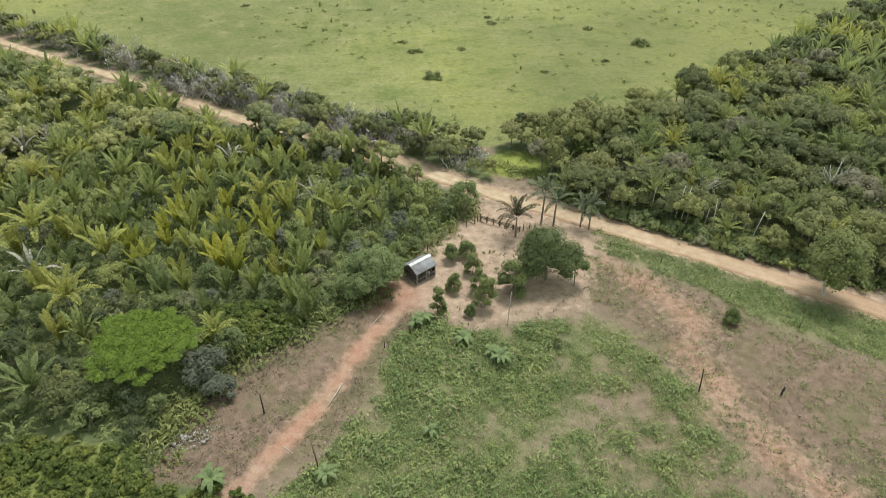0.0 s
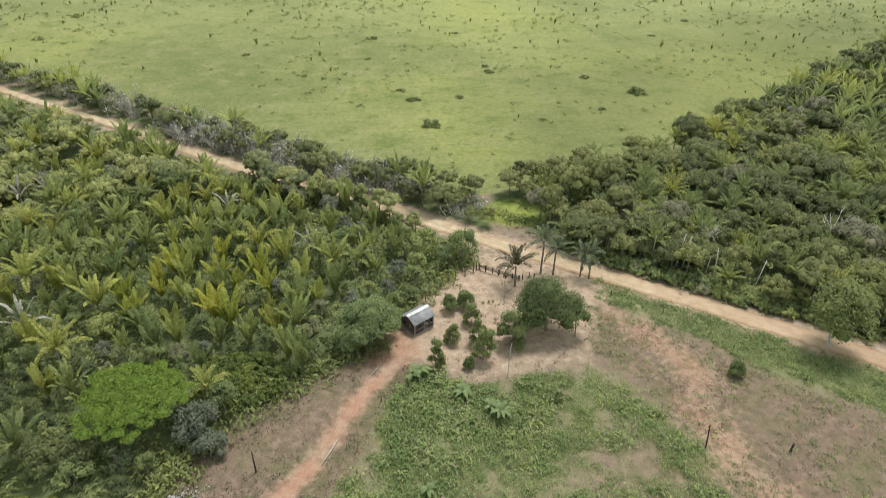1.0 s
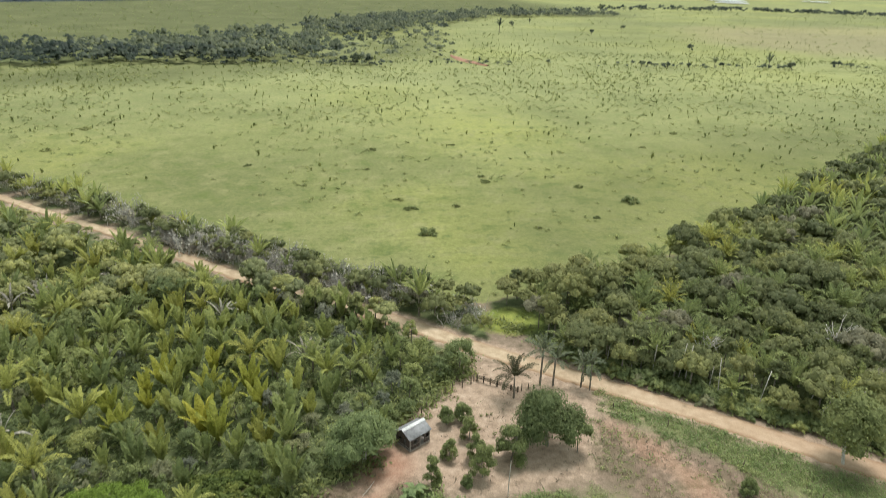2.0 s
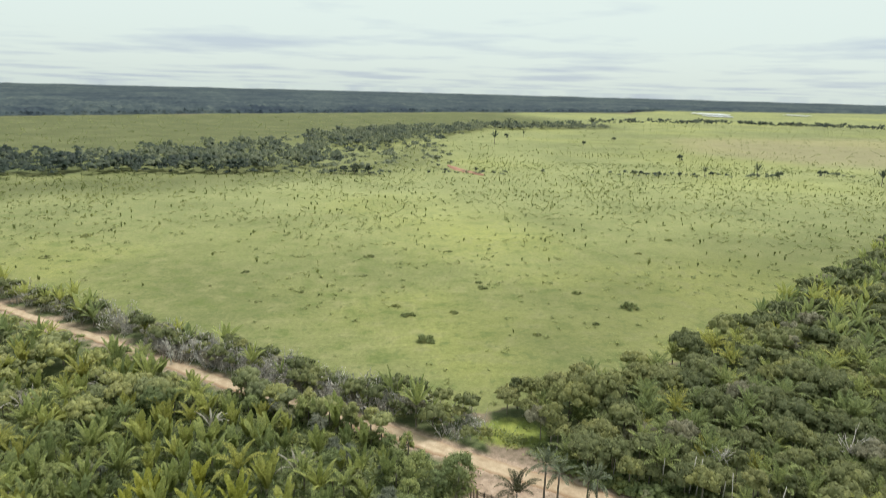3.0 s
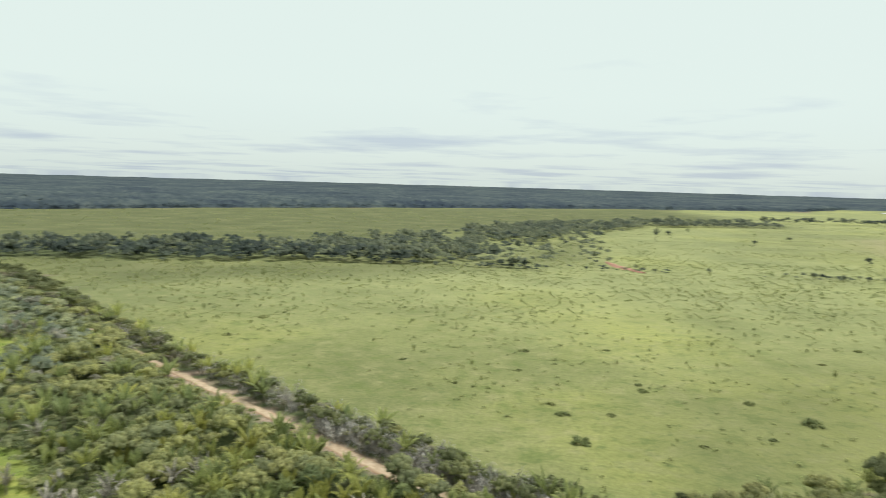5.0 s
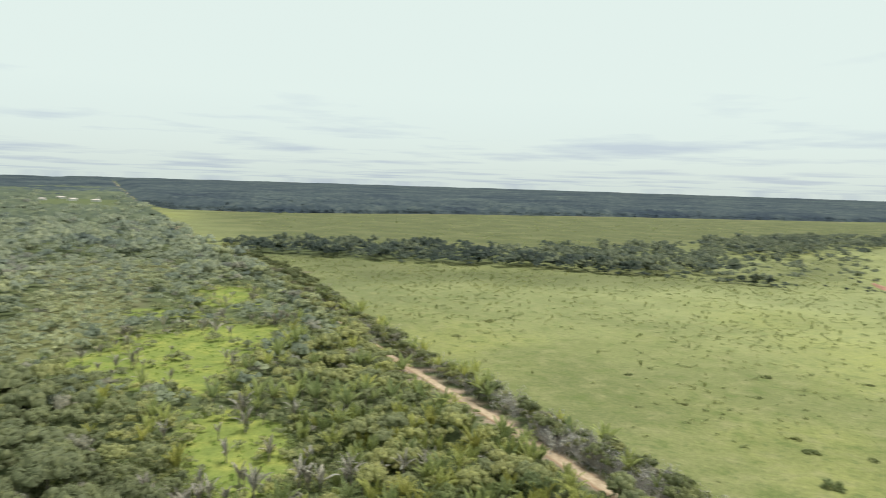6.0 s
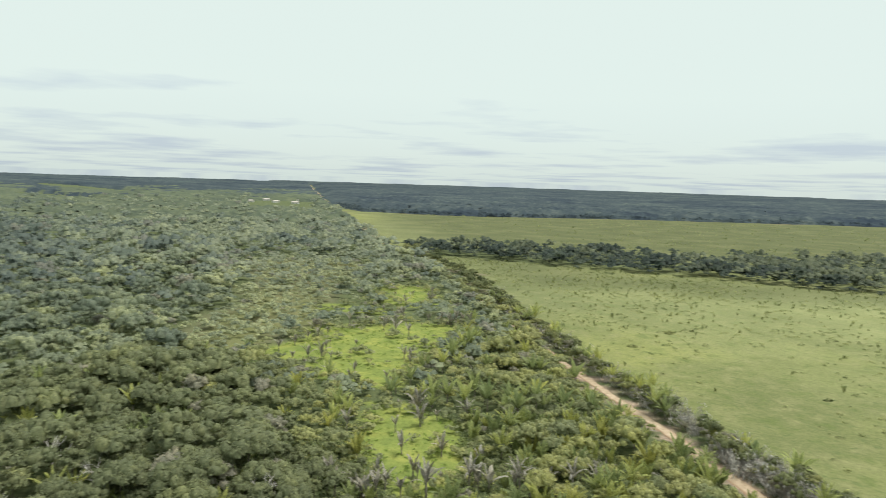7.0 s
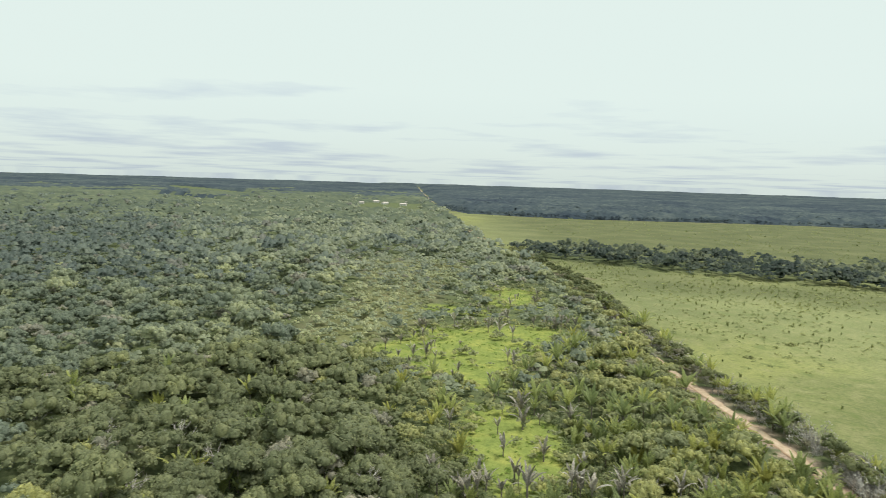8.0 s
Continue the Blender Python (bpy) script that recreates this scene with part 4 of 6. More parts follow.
def light_palm(seed, stem, count, length, upright, leaflets=5, wide=0.42):
    r = np.random.default_rng(seed)
    return (*join(fronds_of(r, count, length, upright, stem, 0, wide, 1.0, 0.15, leaflets > 5)), tube([(0, 0, 0), (0, 0, stem)], [0.2, 0.18], 4))


def merge(name, patterns, places, sizes, picks, mat, label, category, trunks=False, heights=None, lift=0.0, smooth=True):
    """One joined mesh of many plants that nobody could count."""
    vs, qs, ts, idx, k = [], [], [], [], 0
    turn = rng.uniform(0, 2 * np.pi, len(places))
    base = rise_at(places[:, 0], places[:, 1]) - 0.05
    patch = np.array([noise.noise((x * 0.02, y * 0.02, 1.0)) + 0.5 * noise.noise((x * 0.07, y * 0.07, 2.0)) for x, y in places])
    # lift shifts leaf colour by stand, also to imitate sun patches and cloud shade
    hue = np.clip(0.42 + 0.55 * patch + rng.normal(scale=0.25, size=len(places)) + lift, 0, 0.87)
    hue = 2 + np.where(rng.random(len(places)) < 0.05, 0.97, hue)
    tall = rng.uniform(0.85, 1.2, len(places)) if heights is None else heights
    for j, (x, y) in enumerate(places):
        v, q, t = patterns[picks[j]]
        for vv, qq, m in ((v, q, 0), (t[0], t[1], 1)) if trunks else ((v, q, 0),):
            c, s = math.cos(turn[j]) * sizes[j], math.sin(turn[j]) * sizes[j]
            vs.append(np.stack([vv[:, 0] * c - vv[:, 1] * s + x, vv[:, 0] * s + vv[:, 1] * c + y, vv[:, 2] * sizes[j] * tall[j] + base[j]], axis=1))
            qs.append(qq + k)
            ts.append(np.full(len(vv), hue[j]))
            idx.append(np.full(len(qq), m))
            k += len(vv)
    me = mesh_from(name, np.concatenate(vs), np.concatenate(qs), [mat, M_BARK], np.concatenate(idx), np.concatenate(ts), smooth=smooth)
    tagged(new(name, me), label, category, kind="stuff")


MID_TREES = [light_tree(31, 3.4, 4.2, 2.8, 14, 560, 0.38), light_tree(32, 4.2, 4.6, 3.2, 18, 720, 0.40), light_tree(33, 2.8, 3.8, 2.2, 12, 440, 0.36),
             light_tree(34, 4.8, 4.8, 3.8, 22, 900, 0.40), light_tree(35, 2.6, 4.6, 2.6, 12, 440, 0.36)]
FAR_TREES = [light_tree(41, 4.0, 4.0, 2.8, 10, 165, 0.50), light_tree(42, 5.0, 4.4, 3.2, 13, 215, 0.52), light_tree(43, 3.4, 3.8, 2.4, 9, 130, 0.48)]
LAST_TREES = [light_tree(44, 4.8, 4.0, 2.6, 4, 9, 0.9), light_tree(45, 5.8, 4.4, 3.0, 5, 12, 0.9), light_tree(46, 4.0, 3.8, 2.2, 4, 8, 0.9)]
LOW_BUSHES = [light_tree(47, 4.0, 3.4, 1.0, 6, 36, 0.55), light_tree(48, 4.6, 3.0, 0.8, 7, 42, 0.55), light_tree(49, 3.4, 3.6, 0.8, 5, 30, 0.5)]
MID_PALMS = [light_palm(51, 2.0, 11, 6.2, 0.85, 7, 0.34), light_palm(52, 1.4, 9, 5.6, 0.95, 7, 0.36), light_palm(53, 4.0, 12, 5.6, 0.6, 7, 0.34)]
FEATHER_PALMS = [(*join(fronds_of(np.random.default_rng(151 + k), n, L, up, st, 10, 0.36, 1.15, 0.20, True)), tube([(0, 0, 0), (0, 0, st)], [0.2, 0.18], 4)) for k, (n, L, up, st) in enumerate(((13, 5.2, 0.55, 3.2), (11, 5.6, 0.75, 2.2), (14, 4.8, 0.35, 4.4)))]
FAR_PALMS = [light_palm(57, 2.4, 9, 6.0, 0.85, 4, 0.55), light_palm(58, 3.4, 9, 5.6, 0.7, 4, 0.55)]
DEAD_PALMS = [light_palm(55, 1.6, 5, 4.6, 1.0, 6, 0.4), light_palm(56, 2.4, 4, 4.0, 1.15, 6, 0.4)]
BRUSH = []
for sd in (61, 62, 63):
    r_ = np.random.default_rng(sd)
    bits = []
    for _ in range(17):
        a_, t_, l_ = r_.uniform(0, 6.28), r_.uniform(0.5, 1.45), r_.uniform(1.6, 3.4)
        e_ = np.array((math.cos(a_) * math.cos(t_), math.sin(a_) * math.cos(t_), math.sin(t_))) * l_
        o_ = np.array((*r_.normal(scale=0.7, size=2), 0.0))
        bits.append(tube([o_, o_ + e_ * 0.5 + r_.normal(scale=0.15, size=3), o_ + e_], [0.05, 0.04, 0.015], 4))
        bits.append(kites(o_ + e_ * r_.uniform(0.5, 1, (5, 1)) + r_.normal(scale=0.25, size=(5, 3)), r_.normal(size=(5, 3)), r_.normal(size=(5, 3)), r_.uniform(0.3, 0.7, 5), r_.uniform(0.06, 0.15, 5)))
    BRUSH.append((*join(bits), None))


def clear_of(p, gap=2.6):
    keep = off_line(p[:, 0], p[:, 1], ROAD) > 4.4
    for c in CLEARINGS:
        keep &= depth_in(p[:, 0], p[:, 1], c) < -gap
    keep &= depth_in(p[:, 0], p[:, 1], LOW_GROWTH) < -1.0
    for (x, y, r) in ((-37, 72.5, 7.5), (-7.5, 90.2, 7.0), (23.5, 136.0, 5.0), (-101, 108, 4), (-97, 118, 4), (-88, 124, 4), (-81, 135, 3.5), (-127, 150, 3), (-145, 121, 3)):
        keep &= np.hypot(p[:, 0] - x, p[:, 1] - y) > r
    return p[keep]


def sparse(p, gap):
    """Thins places so that none stand closer than the gap."""
    kept, cells = [], {}
    for x, y in p:
        i, j = int(x // gap), int(y // gap)
        if all(math.hypot(x - a, y - b) > gap for u in (-1, 0, 1) for w in (-1, 0, 1) for a, b in cells.get((i + u, j + w), ())):
            kept.append((x, y))
            cells.setdefault((i, j), []).append((x, y))
    return np.array(kept)


def by_depth(name, p, sizes, mat, label, near=165.0, lift=0.0):
    """Nearer trees with finer sprays, further ones with coarser."""
    d = np.hypot(p[:, 0], p[:, 1])
    lift = np.zeros(len(p)) + lift
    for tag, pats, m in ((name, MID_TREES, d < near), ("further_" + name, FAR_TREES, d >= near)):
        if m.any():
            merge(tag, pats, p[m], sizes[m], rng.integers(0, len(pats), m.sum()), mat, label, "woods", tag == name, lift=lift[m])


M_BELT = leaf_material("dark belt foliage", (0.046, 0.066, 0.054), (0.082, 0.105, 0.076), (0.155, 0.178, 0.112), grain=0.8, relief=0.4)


def build_woods():
    # left wood: the stretch nearest the clearing as single trees and palms, the rest joined
    road = lambda p: off_line(p[:, 0], p[:, 1], ROAD)
    p = in_view(clear_of(scatter(LEFT_WOOD, 3.2, limit=(-240, 20, 13, 262))))
    p = p[road(p) > np.interp(p[:, 0], [-130, -112, -100, -38, -32, -6, 0], [3.4, 3.4, 4.4, 4.4, 3.4, 3.4, 5.0])]
    p = p[np.argsort(np.hypot(p[:, 0] + 25, p[:, 1] - 80))]
    grove = np.clip(1.25 - np.hypot((p[:, 0] + 46) / 48, (p[:, 1] - 108) / 42), 0.05, 0.72)
    grove = np.clip(grove * (1 + 1.3 * np.array([noise.noise((x * 0.09, y * 0.09, 31.0)) for x, y in p])), 0.03, 0.85)
    grove = np.maximum(grove, np.clip(1.1 - np.hypot((p[:, 0] + 98) / 62, (p[:, 1] - 140) / 48), 0, 0.38))
    edge = off_line(p[:, 0], p[:, 1], LEFT_EDGE) < 10
    is_palm = rng.random(len(p)) < np.where(edge, 0.06, grove)
    pp, tt = sparse(p[is_palm], 3.3), sparse(p[~is_palm], 2.9)
    n = 290
    d0 = lambda q: np.hypot(q[:, 0], q[:, 1])
    kind = rng.choice(6, n, p=[.24, .23, .21, .20, .08, .04])
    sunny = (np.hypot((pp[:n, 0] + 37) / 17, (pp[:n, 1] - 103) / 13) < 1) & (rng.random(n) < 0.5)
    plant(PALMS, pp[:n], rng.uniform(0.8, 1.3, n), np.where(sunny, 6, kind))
    small = np.where(np.hypot((tt[:n, 0] + 46) / 40, (tt[:n, 1] - 108) / 34) < 1, 0.78, 1.0)
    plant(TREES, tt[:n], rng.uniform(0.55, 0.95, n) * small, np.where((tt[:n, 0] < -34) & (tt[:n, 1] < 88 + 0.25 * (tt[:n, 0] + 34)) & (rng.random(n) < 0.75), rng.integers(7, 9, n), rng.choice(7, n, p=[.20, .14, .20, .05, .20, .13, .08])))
    pp, tt = pp[n:], tt[n:]
    low = np.where((tt[:, 0] > -128) & (tt[:, 0] < -36), np.clip((road(tt) - 1) / 14, 0.48, 1), 1)
    for k in (0, 1, 2, 3):
        low = low * np.clip(0.55 + (-depth_in(tt[:, 0], tt[:, 1], CLEARINGS[k]) - 4) / 60, 0.55, 1)
    deep = np.clip((-tt[:, 0] - 90) / 60, 0, 1) * np.clip((190 - tt[:, 1]) / 60, 0, 1)
    thin = rng.random(len(tt)) > 0.35 * deep
    tt, low, deep = tt[thin], low[thin], deep[thin]
    # leaf colour lightened as a sun patch roadward, darkened as cloud shade westward
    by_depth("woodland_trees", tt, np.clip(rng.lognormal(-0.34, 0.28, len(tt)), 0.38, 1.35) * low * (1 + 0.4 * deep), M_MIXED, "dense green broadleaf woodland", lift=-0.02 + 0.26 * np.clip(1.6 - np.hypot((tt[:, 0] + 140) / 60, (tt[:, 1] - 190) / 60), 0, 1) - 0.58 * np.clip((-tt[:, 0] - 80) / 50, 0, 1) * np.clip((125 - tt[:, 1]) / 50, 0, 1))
    k = np.linspace(0, 1, 13)
    row = np.stack([-37 + 33 * k, 152.0 - 20.0 * k], axis=1) + rng.normal(scale=0.5, size=(13, 2))
    k = np.linspace(0, 1, 90)
    hide = np.stack([np.interp(k, [0, 0.3, 0.5, 1], [-156, -224, -300, -430]), np.interp(k, [0, 0.3, 0.5, 1], [233, 283, 338, 420])], axis=1) + rng.normal(scale=1.6, size=(90, 2)) + (0, 0.5)
    hide = hide[off_line(hide[:, 0], hide[:, 1], ROAD) > 3.2]
    merge("road_thicket", FAR_TREES, hide, rng.uniform(0.75, 1.15, len(hide)), rng.integers(0, 3, len(hide)), M_MIXED, "green trees crowding over the far stretch of road", "trees")
    merge("roadside_screen", MID_TREES, row, rng.uniform(0.75, 0.95, 13), rng.integers(0, 5, 13), M_MIXED, "row of green trees hiding a stretch of road", "trees", True)
    # right wood and road strip
    q = in_view(clear_of(scatter(RIGHT_WOOD, 4.2, limit=(18, 60, 290, 370))))
    qp = rng.random(len(q)) < 0.42
    # leaf colour darkens with distance to imitate cloud shadow over the back
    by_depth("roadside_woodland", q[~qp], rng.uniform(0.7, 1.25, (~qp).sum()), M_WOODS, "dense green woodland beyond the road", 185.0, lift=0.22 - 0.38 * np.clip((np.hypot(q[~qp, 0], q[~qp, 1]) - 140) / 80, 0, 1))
    s = in_view(clear_of(scatter(STRIP, 2.9, limit=(-260, 120, 20, 340))))
    kind = rng.random(len(s))
    across = q[qp & (d0(q) < 205)]
    merge("feather_palms", FEATHER_PALMS, across, rng.uniform(0.75, 1.15, len(across)), rng.integers(0, 3, len(across)), M_PALM, "feathery babassu palms in the woodland across the road", "palms", True, lift=-0.12)
    pp = np.concatenate([pp, q[qp & (d0(q) >= 205)], s[kind < 0.10]])
    dp = d0(pp)
    for tag, pats, m in (("woodland_palms", MID_PALMS, dp < 180), ("further_palms", FAR_PALMS, dp >= 180)):
        merge(tag, pats, pp[m], rng.uniform(0.7, 1.15, m.sum()), rng.integers(0, len(pats), m.sum()), M_PALM, "babassu palms scattered through the woodland", "palms", True)
    low = s[(kind >= 0.10) & (kind < 0.66)]
    merge("roadside_trees", FAR_TREES, low, rng.uniform(0.42, 0.9, len(low)), rng.integers(0, 3, len(low)), M_WOODS, "low green trees and bushes between road and pasture", "bushes", smooth=True)
    dry = s[kind >= 0.66]
    k = rng.uniform(0, 1, 85)
    dry = np.concatenate([dry, np.stack([-66 + 62 * k, 184 - 39 * k], axis=1) + rng.normal(scale=1.8, size=(85, 2))])
    merge("dry_brush", BRUSH, dry, rng.uniform(1.1, 2.1, len(dry)), rng.integers(0, 3, len(dry)), M_BRUSH, "grey leafless brush along the road", "brush")
    # further woods
    f = in_view(scatter(LEFT_WOOD, 7.6, limit=(-1900, -80, 0, 1250)), 0)
    f = clear_of(f[(f[:, 0] < -240) | (f[:, 1] < 20) | (f[:, 1] > 262)])
    d = d0(f)
    f = f[~((np.abs(np.degrees(np.arctan2(-f[:, 0], f[:, 1])) - 56.4) < 2.4) & (d > 1440))]
    d = d0(f)
    scrub = inside(f[:, 0], f[:, 1], SCRUB)
    keep = rng.random(len(f)) < np.interp(d, [300, 450, 950, 1150, 1900], [1, 0.68, 0.30, 0.12, 0.02])
    f, d, scrub = f[keep], d[keep], scrub[keep]
    size = np.clip(rng.lognormal(0.0, 0.3, len(f)), 0.5, 1.9) * np.where(scrub, 0.6, 1.0) * np.interp(d, [380, 560], [1.0, 1.3])
    for k in (0, 2, 3):
        size = size * np.clip(0.5 + (-depth_in(f[:, 0], f[:, 1], CLEARINGS[k]) - 4) / 70, 0.5, 1)
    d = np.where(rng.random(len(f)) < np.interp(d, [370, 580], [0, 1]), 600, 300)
    # leaf colour darker southwest as under cloud, lighter northwards as in sun
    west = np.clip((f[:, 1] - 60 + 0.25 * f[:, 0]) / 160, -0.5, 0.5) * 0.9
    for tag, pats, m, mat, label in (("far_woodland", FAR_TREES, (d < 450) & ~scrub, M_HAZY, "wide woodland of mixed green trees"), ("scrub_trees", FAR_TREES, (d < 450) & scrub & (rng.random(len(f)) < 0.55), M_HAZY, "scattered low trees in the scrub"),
                                     ("farther_woodland", LAST_TREES, d >= 450, M_HAZIER, "wide woodland of mixed green trees")):
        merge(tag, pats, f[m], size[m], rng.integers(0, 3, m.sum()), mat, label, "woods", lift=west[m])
    fill = in_view(scatter(LEFT_WOOD, 9.6, limit=(-620, -80, -150, 520)), 0)
    fill = clear_of(fill[~inside(fill[:, 0], fill[:, 1], SCRUB) & (d0(fill) > 220) & (d0(fill) < 640)], 4.0)
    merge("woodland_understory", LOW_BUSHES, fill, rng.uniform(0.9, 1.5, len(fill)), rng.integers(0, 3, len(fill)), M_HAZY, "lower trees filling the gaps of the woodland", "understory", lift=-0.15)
    g = in_view(np.concatenate([scatter(RIGHT_WOOD, 6.5, limit=(290, 100, 700, 620)), scatter(STRIP, 5.0, limit=(-520, 340, -240, 520)), scatter(STRIP, 4.5, limit=(-260, 300, -225, 340))]))
    merge("far_edge_woods", FAR_TREES, g, rng.uniform(0.6, 1.1, len(g)), rng.integers(0, 3, len(g)), M_WOODS, "woodland along the edge of the pasture", "woods")
    e = np.array(FAR_EDGE[2:10], float)
    k = rng.uniform(0, len(e) - 1, 900)
    e = np.stack([np.interp(k, np.arange(len(e)), e[:, j]) for j in (0, 1)], axis=1) + rng.normal(scale=(10, 14), size=(900, 2)) + (0, 4)
    e = e[off_line(e[:, 0], e[:, 1], ROAD) > 8]
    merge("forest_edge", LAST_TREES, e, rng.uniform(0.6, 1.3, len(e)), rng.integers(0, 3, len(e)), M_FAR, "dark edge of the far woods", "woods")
    sc = scatter(SCRUB, 5.6)
    rim = depth_in(sc[:, 0], sc[:, 1], SCRUB)
    sc = sc[rng.random(len(sc)) < np.clip(0.3 + rim / 30, 0, 0.95)]
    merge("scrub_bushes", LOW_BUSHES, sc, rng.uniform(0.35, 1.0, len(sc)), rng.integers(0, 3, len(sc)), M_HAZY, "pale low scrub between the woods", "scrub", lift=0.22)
    b = scatter(BAND, 6.4)
    gaps = np.array([noise.noise((x * 0.012, y * 0.012, 5.0)) + 0.5 * noise.noise((x * 0.035, y * 0.035, 6.0)) for x, y in b])
    front = off_line(b[:, 0], b[:, 1], BAND_NEAR[:6]) < 34
    full = np.where(front, 0.95, np.interp(b[:, 0], [-420, -250, -60], [0.92, 0.66, 0.34]) + 0.9 * gaps)
    full = np.where(b[:, 1] > 900, 0.55 + 0.6 * gaps, full)
    b = b[(off_line(b[:, 0], b[:, 1], ROAD) > 8) & (rng.random(len(b)) < full)]
    b = b + np.where(rng.random((len(b), 1)) < 0.14, 15.0, 3.0) * rng.normal(size=b.shape)
    stray = scatter([(-180, 560), (-40, 545), (60, 600), (40, 760), (60, 1000), (-60, 960), (-120, 800)], 15)
    b = np.concatenate([b, stray[rng.random(len(stray)) < 0.4]])
    # front trees darker; eastward ones paler, distance haze put into the leaf colour
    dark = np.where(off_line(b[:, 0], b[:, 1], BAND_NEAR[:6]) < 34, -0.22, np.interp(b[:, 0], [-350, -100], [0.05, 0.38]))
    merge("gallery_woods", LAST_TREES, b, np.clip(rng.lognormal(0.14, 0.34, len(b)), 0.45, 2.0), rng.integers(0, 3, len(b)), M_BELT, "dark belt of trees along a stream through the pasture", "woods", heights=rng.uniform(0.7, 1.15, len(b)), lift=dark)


build_woods()


# ---------------------------------------------------------------- pasture growth
TUFT = []
for sd in range(4):
    r_ = np.random.default_rng(80 + sd)
    k_ = 13
    p_ = r_.normal(scale=(0.45, 0.45, 0.0), size=(k_, 3)) + np.stack([np.zeros(k_), np.zeros(k_), r_.uniform(0.1, 0.5, k_)], axis=1)
    TUFT.append((*kites(p_, r_.normal(size=(k_, 3)) + (0, 0, 1.3), r_.normal(size=(k_, 3)) + (0, 0, 0.3), r_.uniform(0.3, 0.7, k_), r_.uniform(0.10, 0.22, k_)), None))
FINE = []
for sd in range(4):
    r_ = np.random.default_rng(180 + sd)
    p_ = r_.normal(scale=(0.42, 0.42, 0.0), size=(20, 3)) + np.stack([np.zeros(20), np.zeros(20), r_.uniform(0.1, 0.55, 20)], axis=1)
    FINE.append((*kites(p_, r_.normal(size=(20, 3)) + (0, 0, 1.4), r_.normal(size=(20, 3)) + (0, 0, 0.4), r_.uniform(0.25, 0.55, 20), r_.uniform(0.07, 0.15, 20)), None))
STRAW = []
for sd in range(3):
    r_ = np.random.default_rng(86 + sd)
    p_ = r_.normal(scale=(0.3, 0.3, 0.0), size=(7, 3)) + (0, 0, 0.12)
    STRAW.append((*kites(p_, r_.normal(size=(7, 3)) + (0, 0, 0.5), r_.normal(size=(7, 3)) + (0, 0, 0.5), r_.uniform(0.3, 0.6, 7), r_.uniform(0.07, 0.16, 7)), None))
M_STRAW = leaf_material("withered grass", (0.185, 0.150, 0.105), (0.255, 0.205, 0.150), (0.35, 0.285, 0.215), 0.2, odd=(0.17, 0.185, 0.085))
TUSSOCK = []
for sd in range(3):
    r_ = np.random.default_rng(96 + sd)
    d_ = r_.normal(size=(9, 3))
    d_[:, 2] = np.abs(d_[:, 2]) + 0.2
    d_ /= np.linalg.norm(d_, axis=1, keepdims=True)
    p_ = d_ * (0.75, 0.75, 0.65) * r_.uniform(0.7, 1.25, (9, 1)) + r_.normal(scale=(0.35, 0.35, 0.0), size=(9, 3))
    TUSSOCK.append((*kites(p_, d_ + (0, 0, 0.8), d_ + (0, 0, 1.0), r_.uniform(0.5, 1.0, 9), r_.uniform(0.3, 0.55, 9)), None))
SPROUT = []
for sd in range(4):
    r_ = np.random.default_rng(91 + sd)
    p_ = r_.normal(scale=(0.16, 0.16, 0.12), size=(5, 3)) + (0, 0, 0.95)
    SPROUT.append((*kites(p_, r_.normal(size=(5, 3)) * (1, 1, 0.2), r_.normal(scale=0.2, size=(5, 3)) + (0, 0, 1), r_.uniform(1.2, 2.2, 5), r_.uniform(0.5, 0.9, 5)), None))


BUSH_TREES = [light_tree(141 + k, 3.2, 5.0, 0.4, 10, 190, 0.45) for k in range(3)]


